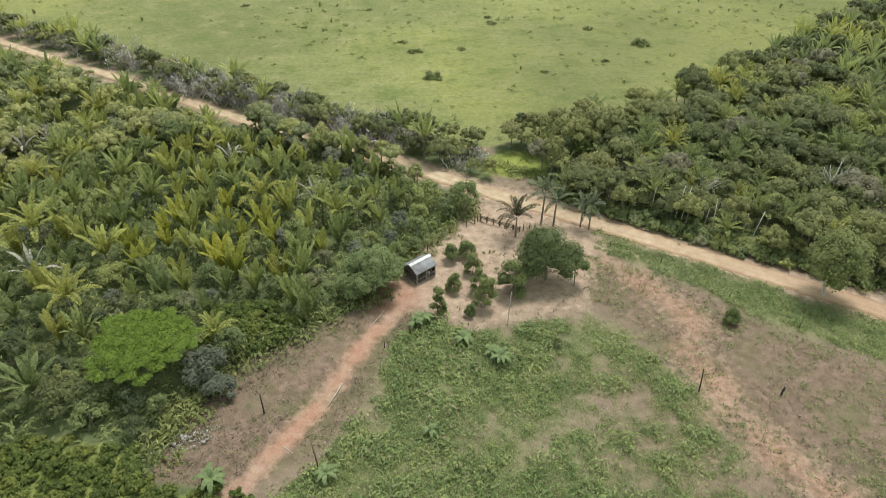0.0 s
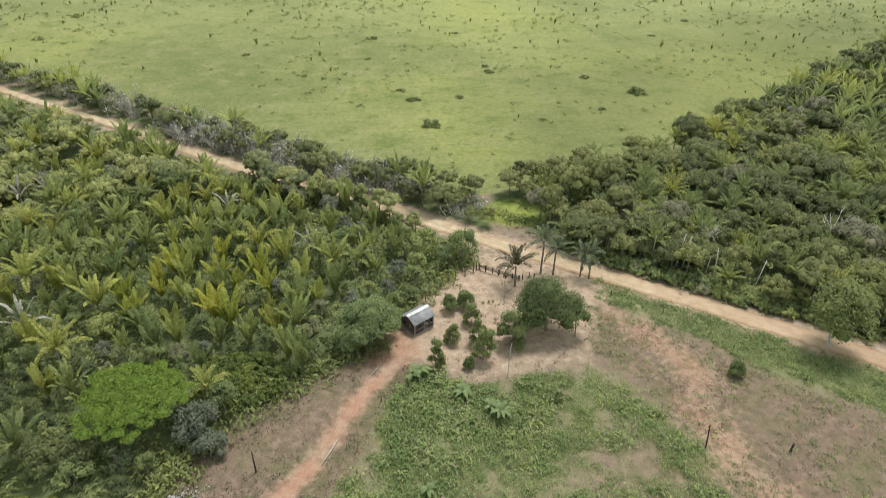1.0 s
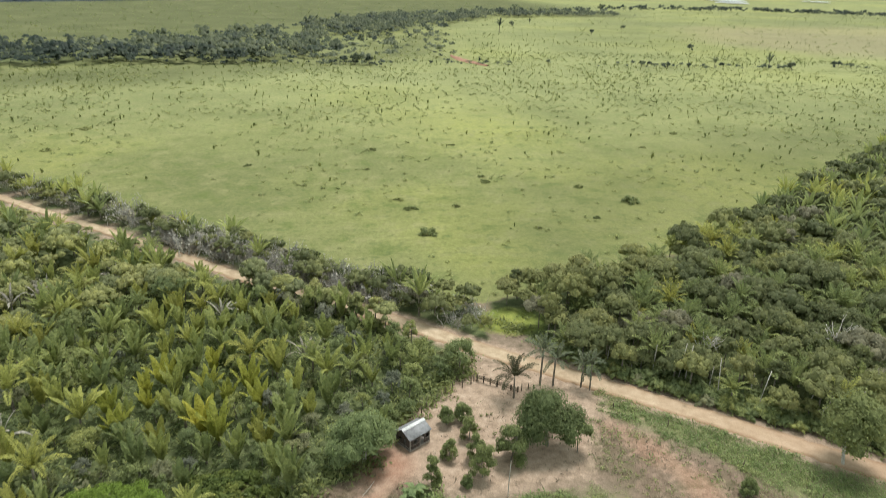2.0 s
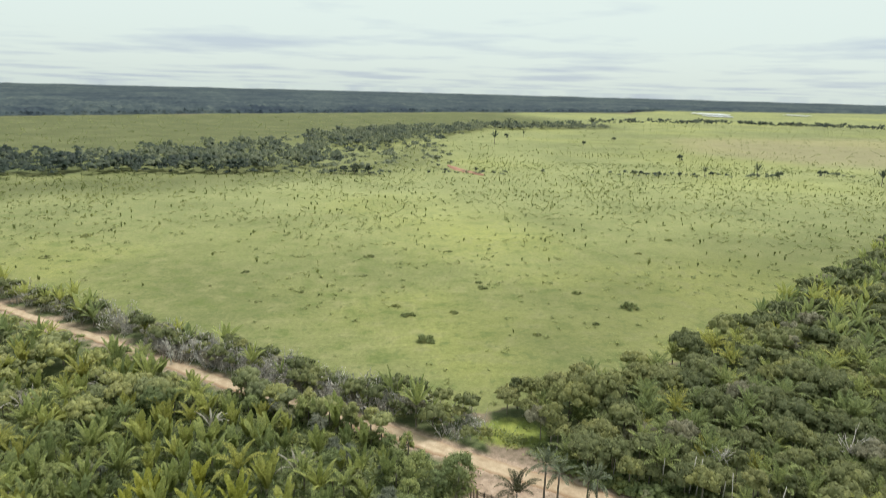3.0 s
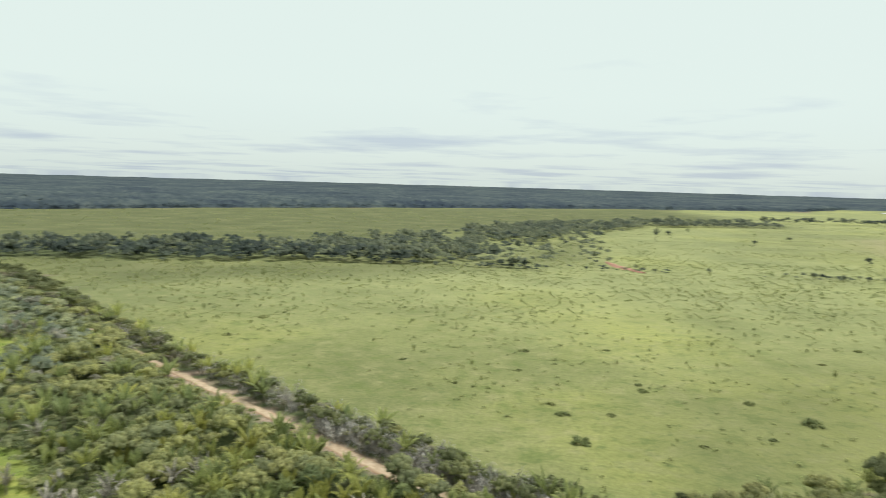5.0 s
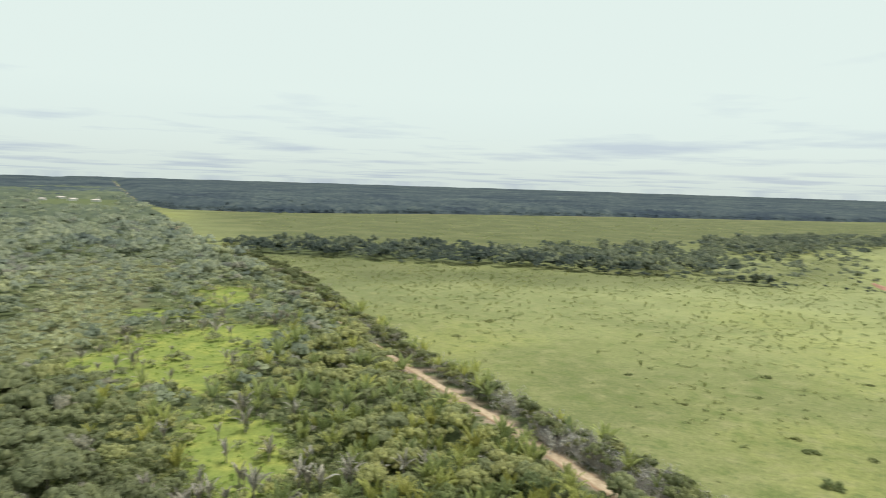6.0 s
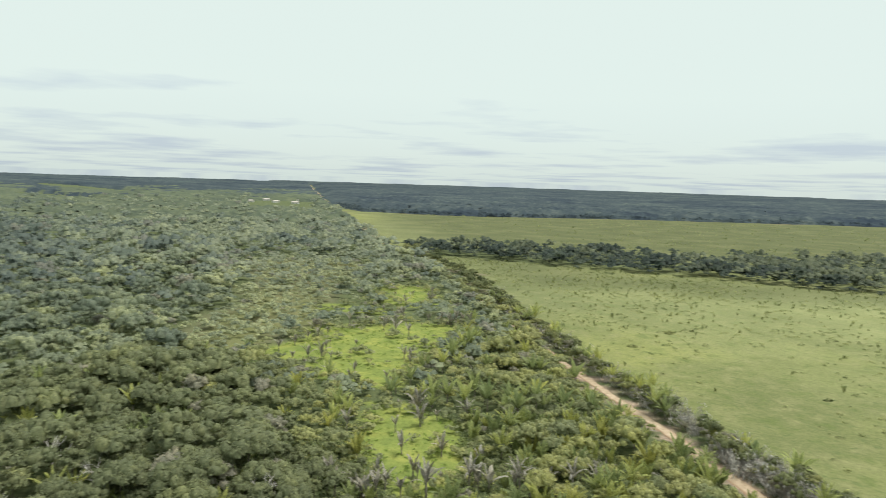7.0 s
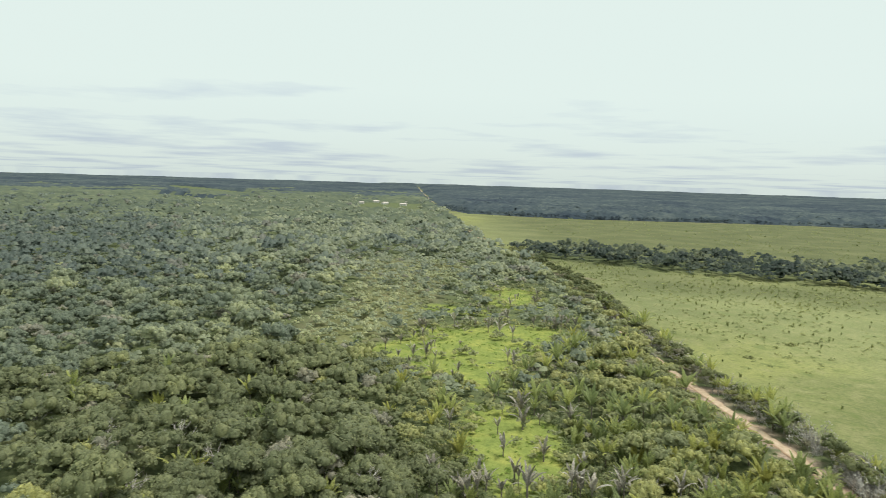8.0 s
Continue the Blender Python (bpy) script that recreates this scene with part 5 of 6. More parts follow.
def build_pasture():
    p = in_view(scatter(PASTURE, 5.6, limit=(-470, 140, 480, 900)))
    p = p[(~inside(p[:, 0], p[:, 1], BAND) | (rng.random(len(p)) < 0.3)) & (depth_in(p[:, 0], p[:, 1], PASTURE) > 8)]
    d = np.hypot(p[:, 0], p[:, 1])
    n = np.array([noise.noise((x * 0.016, y * 0.016, 6.0)) + 0.7 * noise.noise((x * 0.07, y * 0.07, 16.0)) for x, y in p])
    p = p[rng.random(len(p)) < np.interp(d, [220, 320, 450, 600, 900], [0.01, 0.09, 0.24, 0.36, 0.18]) * np.clip(0.9 + 2.6 * n, 0.03, 2.0)]
    merge("palm_sprouts", SPROUT, p, rng.uniform(0.25, 1.2, len(p)) ** 1.2, rng.integers(0, 3, len(p)), M_SHRUB, "young palms dotted over the pasture", "palm sprouts", lift=0.25)
    p = in_view(scatter(PASTURE, 4.0, limit=(-440, 140, 440, 700)))
    n = np.array([noise.noise((x * 0.018, y * 0.018, 6.0)) + 0.6 * noise.noise((x * 0.09, y * 0.09, 26.0)) for x, y in p])
    d = np.hypot(p[:, 0], p[:, 1])
    p = p[~inside(p[:, 0], p[:, 1], BAND) & (depth_in(p[:, 0], p[:, 1], PASTURE) > 3) & (rng.random(len(p)) < 0.20 + 0.8 * n + 0.30 * np.clip((d - 220) / 200, 0, 1))]
    d = np.clip((np.hypot(p[:, 0], p[:, 1]) - 150) / 350, 0, 1)
    merge("pasture_weeds", TUSSOCK, p, rng.uniform(0.3, 1.05, len(p)) ** 1.8 * (1.2 + 0.6 * d), rng.integers(0, 3, len(p)), M_SHRUB, "low weeds in the grass of the pasture", "weeds", lift=0.1)
    # bushes that stand out
    spots = [(6.6, 189, 3.4), (28.5, 243, 3.0), (28, 250, 2.0), (75.3, 221, 3.6), (1.9, 212, 3.0), (-2, 221, 2.2), (-14.5, 289, 3.2), (-144.7, 321, 3.6), (-143.4, 281, 3.0),
             (-14.9, 258, 2.0), (16.3, 215, 2.0), (39.7, 195, 1.6), (-35, 236, 1.8), (62, 238, 2.4), (105, 300, 2.2), (130, 330, 2.6), (-60, 262, 2.0), (60, 205, 1.5), (20, 300, 2.0)]
    for k, (x, y, r) in enumerate(spots):
        c, t, h = tree_pattern(200 + k, r * 1.15, r * (0.85 if k in (0, 3) else 0.55), -0.25 * r, 20, 620, 0.40, M_SHRUB, 0.05, limbs=3)
        put(thing("bush", [("stems", t), ("foliage", c)], "low rounded green bush in the open pasture", "bush", "pasture bushes"), x, y)
    far = [(119, 930, 1.7), (240, 930, 1.1), (308, 1020, 1.2), (296, 738, 1.2), (313, 602, 1.2), (331, 597, 1.1), (382, 620, 0.9), (388, 623, 0.9), (397, 557, 1.4), (-41, 572, 1.5),
           (-30, 574, 1.2), (-50, 573, 1.2), (-115, 573, 0.9), (199, 595, 0.9), (206, 597, 0.8), (220, 591, 0.8), (263, 597, 0.9), (270, 600, 0.8), (240, 596, 0.7), (52, 965, 1.1), (184, 1085, 1.0), (152, 1050, 1.2),
           (120, 600, 0.7), (75, 585, 0.6), (60, 588, 0.6), (20, 580, 0.6)]
    for k, (x, y, s) in enumerate(far):
        v, q, t = BUSH_TREES[k % 3] if k % 4 else MID_PALMS[2]
        top = thing("tree", [("trunk", mesh_from("trunk", *t, [M_BARK])), ("crown", mesh_from("crown", v, q, [M_BELT], smooth=True))], "lone dark tree in the far pasture", "tree", "pasture trees")
        put(top, x, y, k * 1.3, s * 1.2, 0)
    w = in_view(scatter([(-1100, 980), (-480, 600), (-190, 800), (20, 640), (420, 640), (900, 900), (1200, 1700), (400, 1900), (-400, 1600), (-800, 1250)], 21))
    w = w[~inside(w[:, 0], w[:, 1], BAND)]
    w = w + rng.normal(scale=9, size=w.shape)
    merge("far_tussocks", TUSSOCK, w, rng.lognormal(0.25, 0.4, len(w)), rng.integers(0, 3, len(w)), M_SHRUB, "dark tussocks and shrubs over the far pasture", "shrubs", lift=-0.1)
    clump = []
    for x, y, wx, n in ((235, 597, 26, 34), (322, 600, 12, 22), (-45, 573, 16, 26), (392, 621, 8, 10), (60, 588, 22, 16), (-128, 566, 30, 22)):
        clump.append(np.array((x, y)) + rng.normal(scale=(wx, 6), size=(n, 2)))
    clump = np.concatenate(clump)
    merge("thicket", LOW_BUSHES, clump, rng.uniform(0.3, 0.85, len(clump)), rng.integers(0, 3, len(clump)), M_BELT, "dark bushes in a row across the pasture", "bushes")
    line = np.array([(411, 1583), (639, 1642), (799, 1696), (826, 1680), (967, 1634), (1107, 1569)])
    k = np.concatenate([rng.uniform(0.0, 2.0, 130), rng.uniform(3.0, 5.0, 190)])
    q = np.stack([np.interp(k, np.arange(6), line[:, j]) for j in (0, 1)], axis=1) + rng.normal(scale=(12, 9), size=(320, 2))
    merge("field_hedge", LAST_TREES, q, rng.uniform(0.8, 1.9, len(q)), rng.integers(0, 3, len(q)), M_BELT, "dark row of trees between far fields", "hedge")


def build_clearings():
    spots = np.concatenate([scatter(c, 7.5, 0.9) for c in CLEARINGS[:4]])
    spots = spots[rng.random(len(spots)) < 0.3]
    k = rng.uniform(0, 1, 60)
    edge = np.stack([np.interp(k, [0, 0.45, 1], [-255, -246, -214]), np.interp(k, [0, 0.45, 1], [186, 234, 255])], axis=1)[:34] + rng.normal(scale=3.0, size=(34, 2))
    lower = np.stack([-84 - 30 * k, 142 - 44 * k], axis=1)[:26] + rng.normal(scale=5.0, size=(26, 2))
    spots = np.concatenate([spots, edge, lower])
    merge("dead_palm_stand", DEAD_PALMS, spots, rng.uniform(0.5, 1.3, len(spots)), rng.integers(0, 2, len(spots)), M_DEADLEAF, "dead palms standing in bright green clearings", "dead palms", True)
    b = np.concatenate([scatter(c, 4.5, 1.6) for c in CLEARINGS[:4]])
    b = b[np.array([noise.noise((x * 0.06, y * 0.06, 14.0)) for x, y in b]) + rng.normal(scale=0.12, size=len(b)) > 0.28]
    w = np.concatenate([scatter(c, 1.9, 0.9) for c in CLEARINGS[:4]])
    w = w[rng.random(len(w)) < 0.25]
    rim = []
    for line in CLEARINGS[:4]:
        for (x0, y0), (x1, y1) in zip(line, line[1:] + line[:1]):
            k = int(np.hypot(x1 - x0, y1 - y0) * 0.5)
            t = rng.random((k, 1))
            rim.append(np.array((x0, y0)) * (1 - t) + np.array((x1, y1)) * t + rng.normal(scale=3.0, size=(k, 2)))
    b = np.concatenate([b] + rim)
    merge("clearing_grass", TUSSOCK, w, rng.uniform(0.4, 1.0, len(w)), rng.integers(0, 3, len(w)), M_LIME, "bright rank grass in the clearings", "grass", lift=0.2)
    merge("clearing_bushes", LOW_BUSHES, b, rng.uniform(0.25, 0.85, len(b)), rng.integers(0, 3, len(b)), M_MIXED, "bushes left standing in the clearings", "bushes")


build_pasture()
build_clearings()


# ---------------------------------------------------------------- weeds of the foreground
WEED_BUSH = []
for sd in range(4):
    r_ = np.random.default_rng(380 + sd)
    d_ = r_.normal(size=(80, 3))
    d_[:, 2] = np.abs(d_[:, 2])
    d_ /= np.linalg.norm(d_, axis=1, keepdims=True)
    p_ = d_ * r_.uniform(0.5, 1.1, (80, 1)) * (0.85, 0.85, 0.8) + r_.normal(scale=(0.25, 0.25, 0.05), size=(80, 3))
    WEED_BUSH.append((*kites(p_, d_ + r_.normal(scale=0.4, size=(80, 3)) + (0, 0, 0.8), d_ + r_.normal(scale=0.5, size=(80, 3)), r_.uniform(0.22, 0.46, 80), r_.uniform(0.10, 0.22, 80)), None))
TREE_BUSH = [light_tree(64 + k, 1.5, 1.9, -0.3, 8, 56, 0.42) for k in range(3)]


def build_weeds():
    p = scatter(WEEDY + [], 0.5, limit=(-20, 45, 60, 90))
    n = weed_density(p[:, 0], p[:, 1])
    thick = n + rng.normal(scale=0.22, size=len(n))
    p, thick = p[thick > 0.06], thick[thick > 0.06]
    tall = np.clip(0.42 + 0.75 * thick, 0.35, 1.25) * rng.uniform(0.7, 1.25, len(p))
    v = scatter(VERGE, 0.7, limit=(30, 50, 90, 112))
    nv = np.array([noise.noise((x * 0.16, y * 0.16, 8.0)) for x, y in v])
    v = v[nv + rng.normal(scale=0.15, size=len(nv)) > -0.3]
    f = scatter(DRY_BAND + [], 0.9, limit=(25, 46, 84, 105))
    f = f[rng.random(len(f)) < np.clip(0.35 + 0.9 * np.array([noise.noise((x * 0.11, y * 0.11, 12.0)) for x, y in f]), 0.05, 1)]
    g = scatter(DRY_LEFT, 1.4)
    g = g[(rng.random(len(g)) < 0.3) & (off_line(g[:, 0], g[:, 1], TRACK) > 2.2)]
    tall = np.where(rng.random(len(p)) < 0.06 * (thick > 0.2), rng.uniform(1.3, 2.2, len(p)), tall)
    clump = np.array([noise.noise((x * 0.35, y * 0.35, 9.0)) + 0.7 * noise.noise((x * 0.12, y * 0.12, 7.0)) for x, y in p])
    wb = scatter(WEEDY + [], 1.5, limit=(-20, 45, 60, 90))
    nb = weed_density(wb[:, 0], wb[:, 1]) + rng.normal(scale=0.2, size=len(wb))
    wb, nb = wb[nb > 0.22], nb[nb > 0.22]
    cb = np.array([noise.noise((x * 0.3, y * 0.3, 9.0)) + 0.8 * noise.noise((x * 0.11, y * 0.11, 7.0)) for x, y in wb])
    merge("bushy_weeds", WEED_BUSH, wb, np.clip(0.5 + 1.1 * nb, 0.5, 1.6) * rng.uniform(0.6, 1.3, len(wb)), rng.integers(0, 4, len(wb)), M_WEED, "waist-high leafy weeds growing in clumps", "weeds", lift=0.7 * cb)
    vb = scatter(VERGE, 1.2, limit=(30, 50, 90, 112))
    nb = np.array([noise.noise((x * 0.22, y * 0.22, 18.0)) for x, y in vb]) + rng.normal(scale=0.15, size=len(vb))
    vb = vb[nb > 0.0]
    merge("verge_weeds", WEED_BUSH, vb, rng.uniform(0.4, 1.1, len(vb)), rng.integers(0, 4, len(vb)), M_WEED, "leafy weeds along the road verge", "weeds", lift=-0.1)
    merge("field_weeds", FINE, p, tall, rng.integers(0, 4, len(p)), M_WEED, "knee-high green weeds over the cleared field", "weeds", lift=0.6 * clump)
    merge("verge_grass", FINE, v, rng.uniform(0.6, 1.2, len(v)), rng.integers(0, 4, len(v)), M_WEED, "green grass on the verge beside the road", "grass", lift=-0.25)
    h = np.concatenate([scatter(DRY_BAND, 0.75, limit=(25, 48, 80, 105)), scatter(DRY_LEFT, 0.5), scatter(YARD, 1.3)])
    h = h[(rng.random(len(h)) < 0.5) & (off_line(h[:, 0], h[:, 1], TRACK) > 1.9) & (off_line(h[:, 0], h[:, 1], ROAD) > 3.4)]
    merge("dry_grass", STRAW, h, rng.uniform(0.4, 1.1, len(h)), rng.integers(0, 3, len(h)), M_STRAW, "tufts of withered grass on bare soil", "dry grass")
    o = np.concatenate([f, g])
    w = np.concatenate([scatter(LOW_GROWTH, 1.7, limit=(-64, 40, 0, 70)), scatter([(-30, 76), (-31, 87), (-23, 87.5), (-17, 83), (-21, 76)], 1.3)])
    merge("low_growth", [TREE_BUSH[k] for k in (0, 1, 2)], w, rng.uniform(0.55, 1.15, len(w)), rng.integers(0, 3, len(w)), M_YOUNG, "fresh bright green low growth at the foot of the trees", "bushes")
    merge("sparse_weeds", TUFT, o, rng.uniform(0.4, 0.9, len(o)), rng.integers(0, 4, len(o)), M_WEED, "sparse weeds on dry bare soil", "weeds")
    # undergrowth along the foot of the woods
    e = []
    for line in (LEFT_EDGE, RIGHT_FRONT[:7]):
        a = np.array(line)
        for (x0, y0), (x1, y1) in zip(a, a[1:]):
            k = int(np.hypot(x1 - x0, y1 - y0) * 4.0)
            t = rng.random(k)
            e.append(np.stack([x0 + (x1 - x0) * t, y0 + (y1 - y0) * t], axis=1) + rng.normal(scale=1.5, size=(k, 2)))
    e = np.concatenate(e)
    front = np.array(RIGHT_FRONT[1:8])
    k = rng.uniform(0, len(front) - 1.01, 330)
    at = np.stack([np.interp(k, np.arange(len(front)), front[:, j]) for j in (0, 1)], axis=1)
    at = at + rng.uniform(-1.6, 5.0, (330, 1)) * (0.54, 0.84) + rng.normal(scale=0.5, size=(330, 2))
    k = rng.uniform(0, 1, 60)
    screen = np.stack([-38 + 36 * k, 152.6 - 21.8 * k], axis=1) + rng.normal(scale=0.7, size=(60, 2))
    at = np.concatenate([at, screen])
    at = at[off_line(at[:, 0], at[:, 1], ROAD) > 3.3]
    merge("roadside_bushes", TREE_BUSH, at, rng.uniform(0.6, 1.5, len(at)), rng.integers(0, 3, len(at)), M_TREE, "green bushes filling the foot of the woods along the road", "bushes")
    u = scatter(LEFT_EDGE + [(-32, 45), (-70, 30), (-150, 60), (-150, 150), (-60, 168), (0, 128)], 2.2)
    u = u[(depth_in(u[:, 0], u[:, 1], LEFT_WOOD) > 0.5) & (np.maximum.reduce([depth_in(u[:, 0], u[:, 1], k) for k in CLEARINGS]) < 0)]
    u = u[depth_in(u[:, 0], u[:, 1], LOW_GROWTH) < 0]
    merge("understory", TUFT, u, rng.uniform(1.5, 2.8, len(u)), rng.integers(0, 4, len(u)), M_TREE, "low leafy understory between palms and trees", "understory")
    e = e[off_line(e[:, 0], e[:, 1], ROAD) > 3.6]
    merge("undergrowth", TUFT, e, rng.uniform(0.9, 2.6, len(e)), rng.integers(0, 4, len(e)), M_SHRUB, "tangled undergrowth at the foot of the woods", "undergrowth")


build_weeds()


# ---------------------------------------------------------------- yard
def box(bm, x0, x1, y0, y1, z0, z1):
    v = [bm.verts.new((x, y, z)) for x in (x0, x1) for y in (y0, y1) for z in (z0, z1)]
    for f in ((0, 1, 3, 2), (4, 6, 7, 5), (0, 4, 5, 1), (2, 3, 7, 6), (0, 2, 6, 4), (1, 5, 7, 3)):
        bm.faces.new([v[k] for k in f])


def plank(name, parent, mat, *size, label=""):
    bm = bmesh.new()
    box(bm, *size)
    bmesh.ops.bevel(bm, geom=bm.edges[:], offset=0.008, segments=1, affect='EDGES')
    return part(name, bm, mat, parent, label)


def build_hut():
    """Small plank hut: ridge along local x, gables at both ends."""
    L, W, H, R = 4.2, 3.5, 2.25, 3.25
    hut = new("hut")
    tagged(hut, "small dark plank hut with grey corrugated gable roof and white ridge", "hut")
    plank("floor", hut, M_FRAME, 0, L, 0, W, 0.0, 0.25)
    for x in (0.06, L / 2, L - 0.06):
        for y in (0.06, W - 0.06):
            plank("corner_post", hut, M_FRAME, x - 0.08, x + 0.08, y - 0.08, y + 0.08, 0.0, H, label="pale grey timber post")
    # long walls with gaps for a door and windows
    for y in (0.03, W - 0.03):
        for x0, x1, z0, z1 in ((0.15, 0.75, 0.25, 2.1), (0.75, 1.55, 0.25, 1.0), (0.75, 1.55, 1.75, 2.1), (1.55, 2.05, 0.25, 2.1), (2.95, 3.4, 0.25, 2.1), (3.4, L - 0.15, 0.25, 1.0), (3.4, L - 0.15, 1.8, 2.1)):
            n = max(1, round((x1 - x0) / 0.2))
            for k in range(n):
                a = x0 + (x1 - x0) * k / n
                plank("wall_plank", hut, M_PLANK, a + 0.006, a + (x1 - x0) / n - 0.006, y - 0.014, y + 0.014, z0, z1)
        plank("rail", hut, M_FRAME, 0.1, L - 0.1, y - 0.05, y + 0.05, 2.08, 2.18)
        plank("rail", hut, M_FRAME, 0.1, L - 0.1, y - 0.05, y + 0.05, 0.98, 1.06)
    for x in (0.03, L - 0.03):
        for k in range(19):
            y0 = 0.12 + (W - 0.24) * k / 19
            top = H + (R - H) * (1 - abs(y0 + 0.1 - W / 2) / (W / 2)) - 0.12
            if 5 <= k <= 7 or 12 <= k <= 14:
                plank("wall_plank", hut, M_PLANK, x - 0.014, x + 0.014, y0 + 0.006, y0 + 0.19, 0.25, 1.0)
                plank("wall_plank", hut, M_PLANK, x - 0.014, x + 0.014, y0 + 0.006, y0 + 0.19, 1.8, top)
            else:
                plank("wall_plank", hut, M_PLANK, x - 0.014, x + 0.014, y0 + 0.006, y0 + 0.19, 0.25, top)
        plank("rail", hut, M_FRAME, x - 0.05, x + 0.05, 0.1, W - 0.1, 0.55, 0.63)
    # corrugated sheets, four to a side
    over, drop = 0.22, 0.16
    for side in (0, 1):
        for s in range(4):
            a, b = -over + (L + 2 * over) * s / 4, -over + (L + 2 * over) * (s + 1) / 4 + 0.06
            n = 24
            xs = np.linspace(a, b, n + 1)
            v = []
            for u in (0.0, 0.5, 1.0):
                y = W / 2 - (W / 2 + drop) * u
                z = R + 0.06 - (R - H) * u * (W / 2 + drop) / (W / 2)
                for dz in (0.0, 0.02):
                    for x in xs:
                        v.append((x, y if side == 0 else W - y, z + dz + 0.028 * math.sin(x * 2 * math.pi / 0.19) + 0.008 * (s % 2)))
            m = n + 1
            q = []
            for u in range(2):
                for k in range(n):
                    q.append((u * 2 * m + m + k, u * 2 * m + m + k + 1, (u + 1) * 2 * m + m + k + 1, (u + 1) * 2 * m + m + k))
                    q.append((u * 2 * m + k, (u + 1) * 2 * m + k, (u + 1) * 2 * m + k + 1, u * 2 * m + k + 1))
            for k in range(n):
                q.append((4 * m + k, 5 * m + k, 5 * m + k + 1, 4 * m + k + 1))
            part("roof_sheet", mesh_from("roof_sheet", v, q, [M_ROOF], smooth=True), None, hut, "grey weathered corrugated sheet")
    bm = bmesh.new()
    n0 = [bm.verts.new((x, W / 2 + y, z)) for x in (-over - 0.05, L + over + 0.05) for y, z in ((-0.34, R - 0.07), (0, R + 0.14), (0.34, R - 0.07), (0.34, R - 0.04), (0, R + 0.17), (-0.34, R - 0.04))]
    for k in range(6):
        bm.faces.new((n0[k], n0[(k + 1) % 6], n0[6 + (k + 1) % 6], n0[6 + k]))
    bm.faces.new(n0[:6])
    bm.faces.new(n0[6:][::-1])
    part("ridge_cap", bm, M_RIDGE, hut, "white ridge sheet")
    hut.matrix_basis = pose(1.1, 92.1, 0.0, 0, 0, math.degrees(math.atan2(2.8, 3.2)))


build_hut()


M_SPREAD = leaf_material("pale green foliage", (0.225, 0.280, 0.126), (0.230, 0.285, 0.128), (0.235, 0.29, 0.130))


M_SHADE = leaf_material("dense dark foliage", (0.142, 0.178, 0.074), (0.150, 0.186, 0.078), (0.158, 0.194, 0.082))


def build_yard_trees():
    def tree(name, x, y, seed, rx, rz, base, lobes, leaves, size, mat, label, cat="tree", **kw):
        c, t, h = tree_pattern(seed, rx, rz, base, lobes, leaves, size, mat, **kw)
        return put(thing(name, [("trunk", t), ("crown", c)], label, cat), x, y)

    tree("shade_tree", 23.0, 93.2, 301, 6.2, 7.6, 2.2, 40, 12000, 0.31, M_SHADE, "large dense dark green shade tree beside the yard", thick=0.28, limbs=12)
    tree("tree", 16.6, 89.6, 302, 2.7, 6.8, 0.7, 20, 3200, 0.29, M_YARD, "slender green tree beside the large shade tree", thick=0.12)
    tree("tree", 27.6, 91.8, 303, 2.2, 4.2, 2.4, 9, 1000, 0.42, M_YARD, "small tree with a bare pale stem", thick=0.1)
    tree("spreading_tree", -5.9, 90.2, 304, 6.4, 5.6, 2.0, 40, 11000, 0.31, M_SPREAD, "broad spreading tree with pale limbs overhanging the hut", thick=0.3, limbs=14, bark=M_PALE)
    tree("umbrella_tree", -36.6, 72.4, 305, 9.8, 2.6, 4.6, 190, 30000, 0.27, M_LIME, "flat bright green umbrella tree above the woodland", thick=0.32, limbs=16, flat=0.4)
    for x, y, sd, rx, rz, b, lab in ((7.2, 99.0, 311, 1.7, 3.0, 0.9, "small round fruit tree on bare ground"), (9.9, 100.0, 312, 1.8, 3.6, 0.8, "small leafy fruit tree in the yard"),
                                     (10.7, 95.4, 313, 1.7, 4.2, 0.4, "small leafy fruit tree in the yard"), (11.9, 86.2, 314, 2.5, 6.8, 0.1, "tall dense conical green fruit tree"),
                                     (11.4, 90.0, 321, 1.9, 4.6, 0.3, "leafy fruit tree in the yard"), (4.3, 84.4, 315, 1.55, 5.8, 0.1, "narrow columnar green tree by the track"),
                                     (7.2, 90.6, 316, 1.6, 3.4, 0.1, "small bushy green tree in the yard"), (9.4, 83.8, 317, 1.0, 2.8, 0.1, "small sapling at the edge of the weeds"),
                                     (50.6, 81.6, 318, 1.5, 3.0, 0.3, "lone bushy shrub in the dry field")):
        tree("fruit_tree", x, y, sd, rx * 0.92, rz * 1.08, b * 0.5, 24, 2600, 0.22, M_YARD, lab, thick=0.07)
    tree("tree", 68.9, 88.2, 319, 5.6, 9.0, 4.6, 30, 5200, 0.36, M_YARD, "tall tree with a pale trunk beside the road", thick=0.24, bark=M_PALE, limbs=10)
    tree("tree", -28.0, 70.5, 322, 3.6, 4.4, 1.4, 22, 3000, 0.32, M_GREY, "silvery-leaved tree beside the umbrella tree", thick=0.15)
    tree("tree", -25.8, 67.0, 323, 2.4, 3.2, 1.0, 14, 1500, 0.32, M_GREY, "small silvery-leaved tree at the edge of the wood", thick=0.1)
    tree("tree", 22.0, 76.5, 320, 0.9, 1.6, 0.2, 6, 220, 0.34, M_YARD, "small sapling in the weedy field", thick=0.04)


M_PALM_DARK = leaf_material("dark palm fronds", (0.075, 0.078, 0.045), (0.085, 0.085, 0.048), (0.095, 0.092, 0.052))


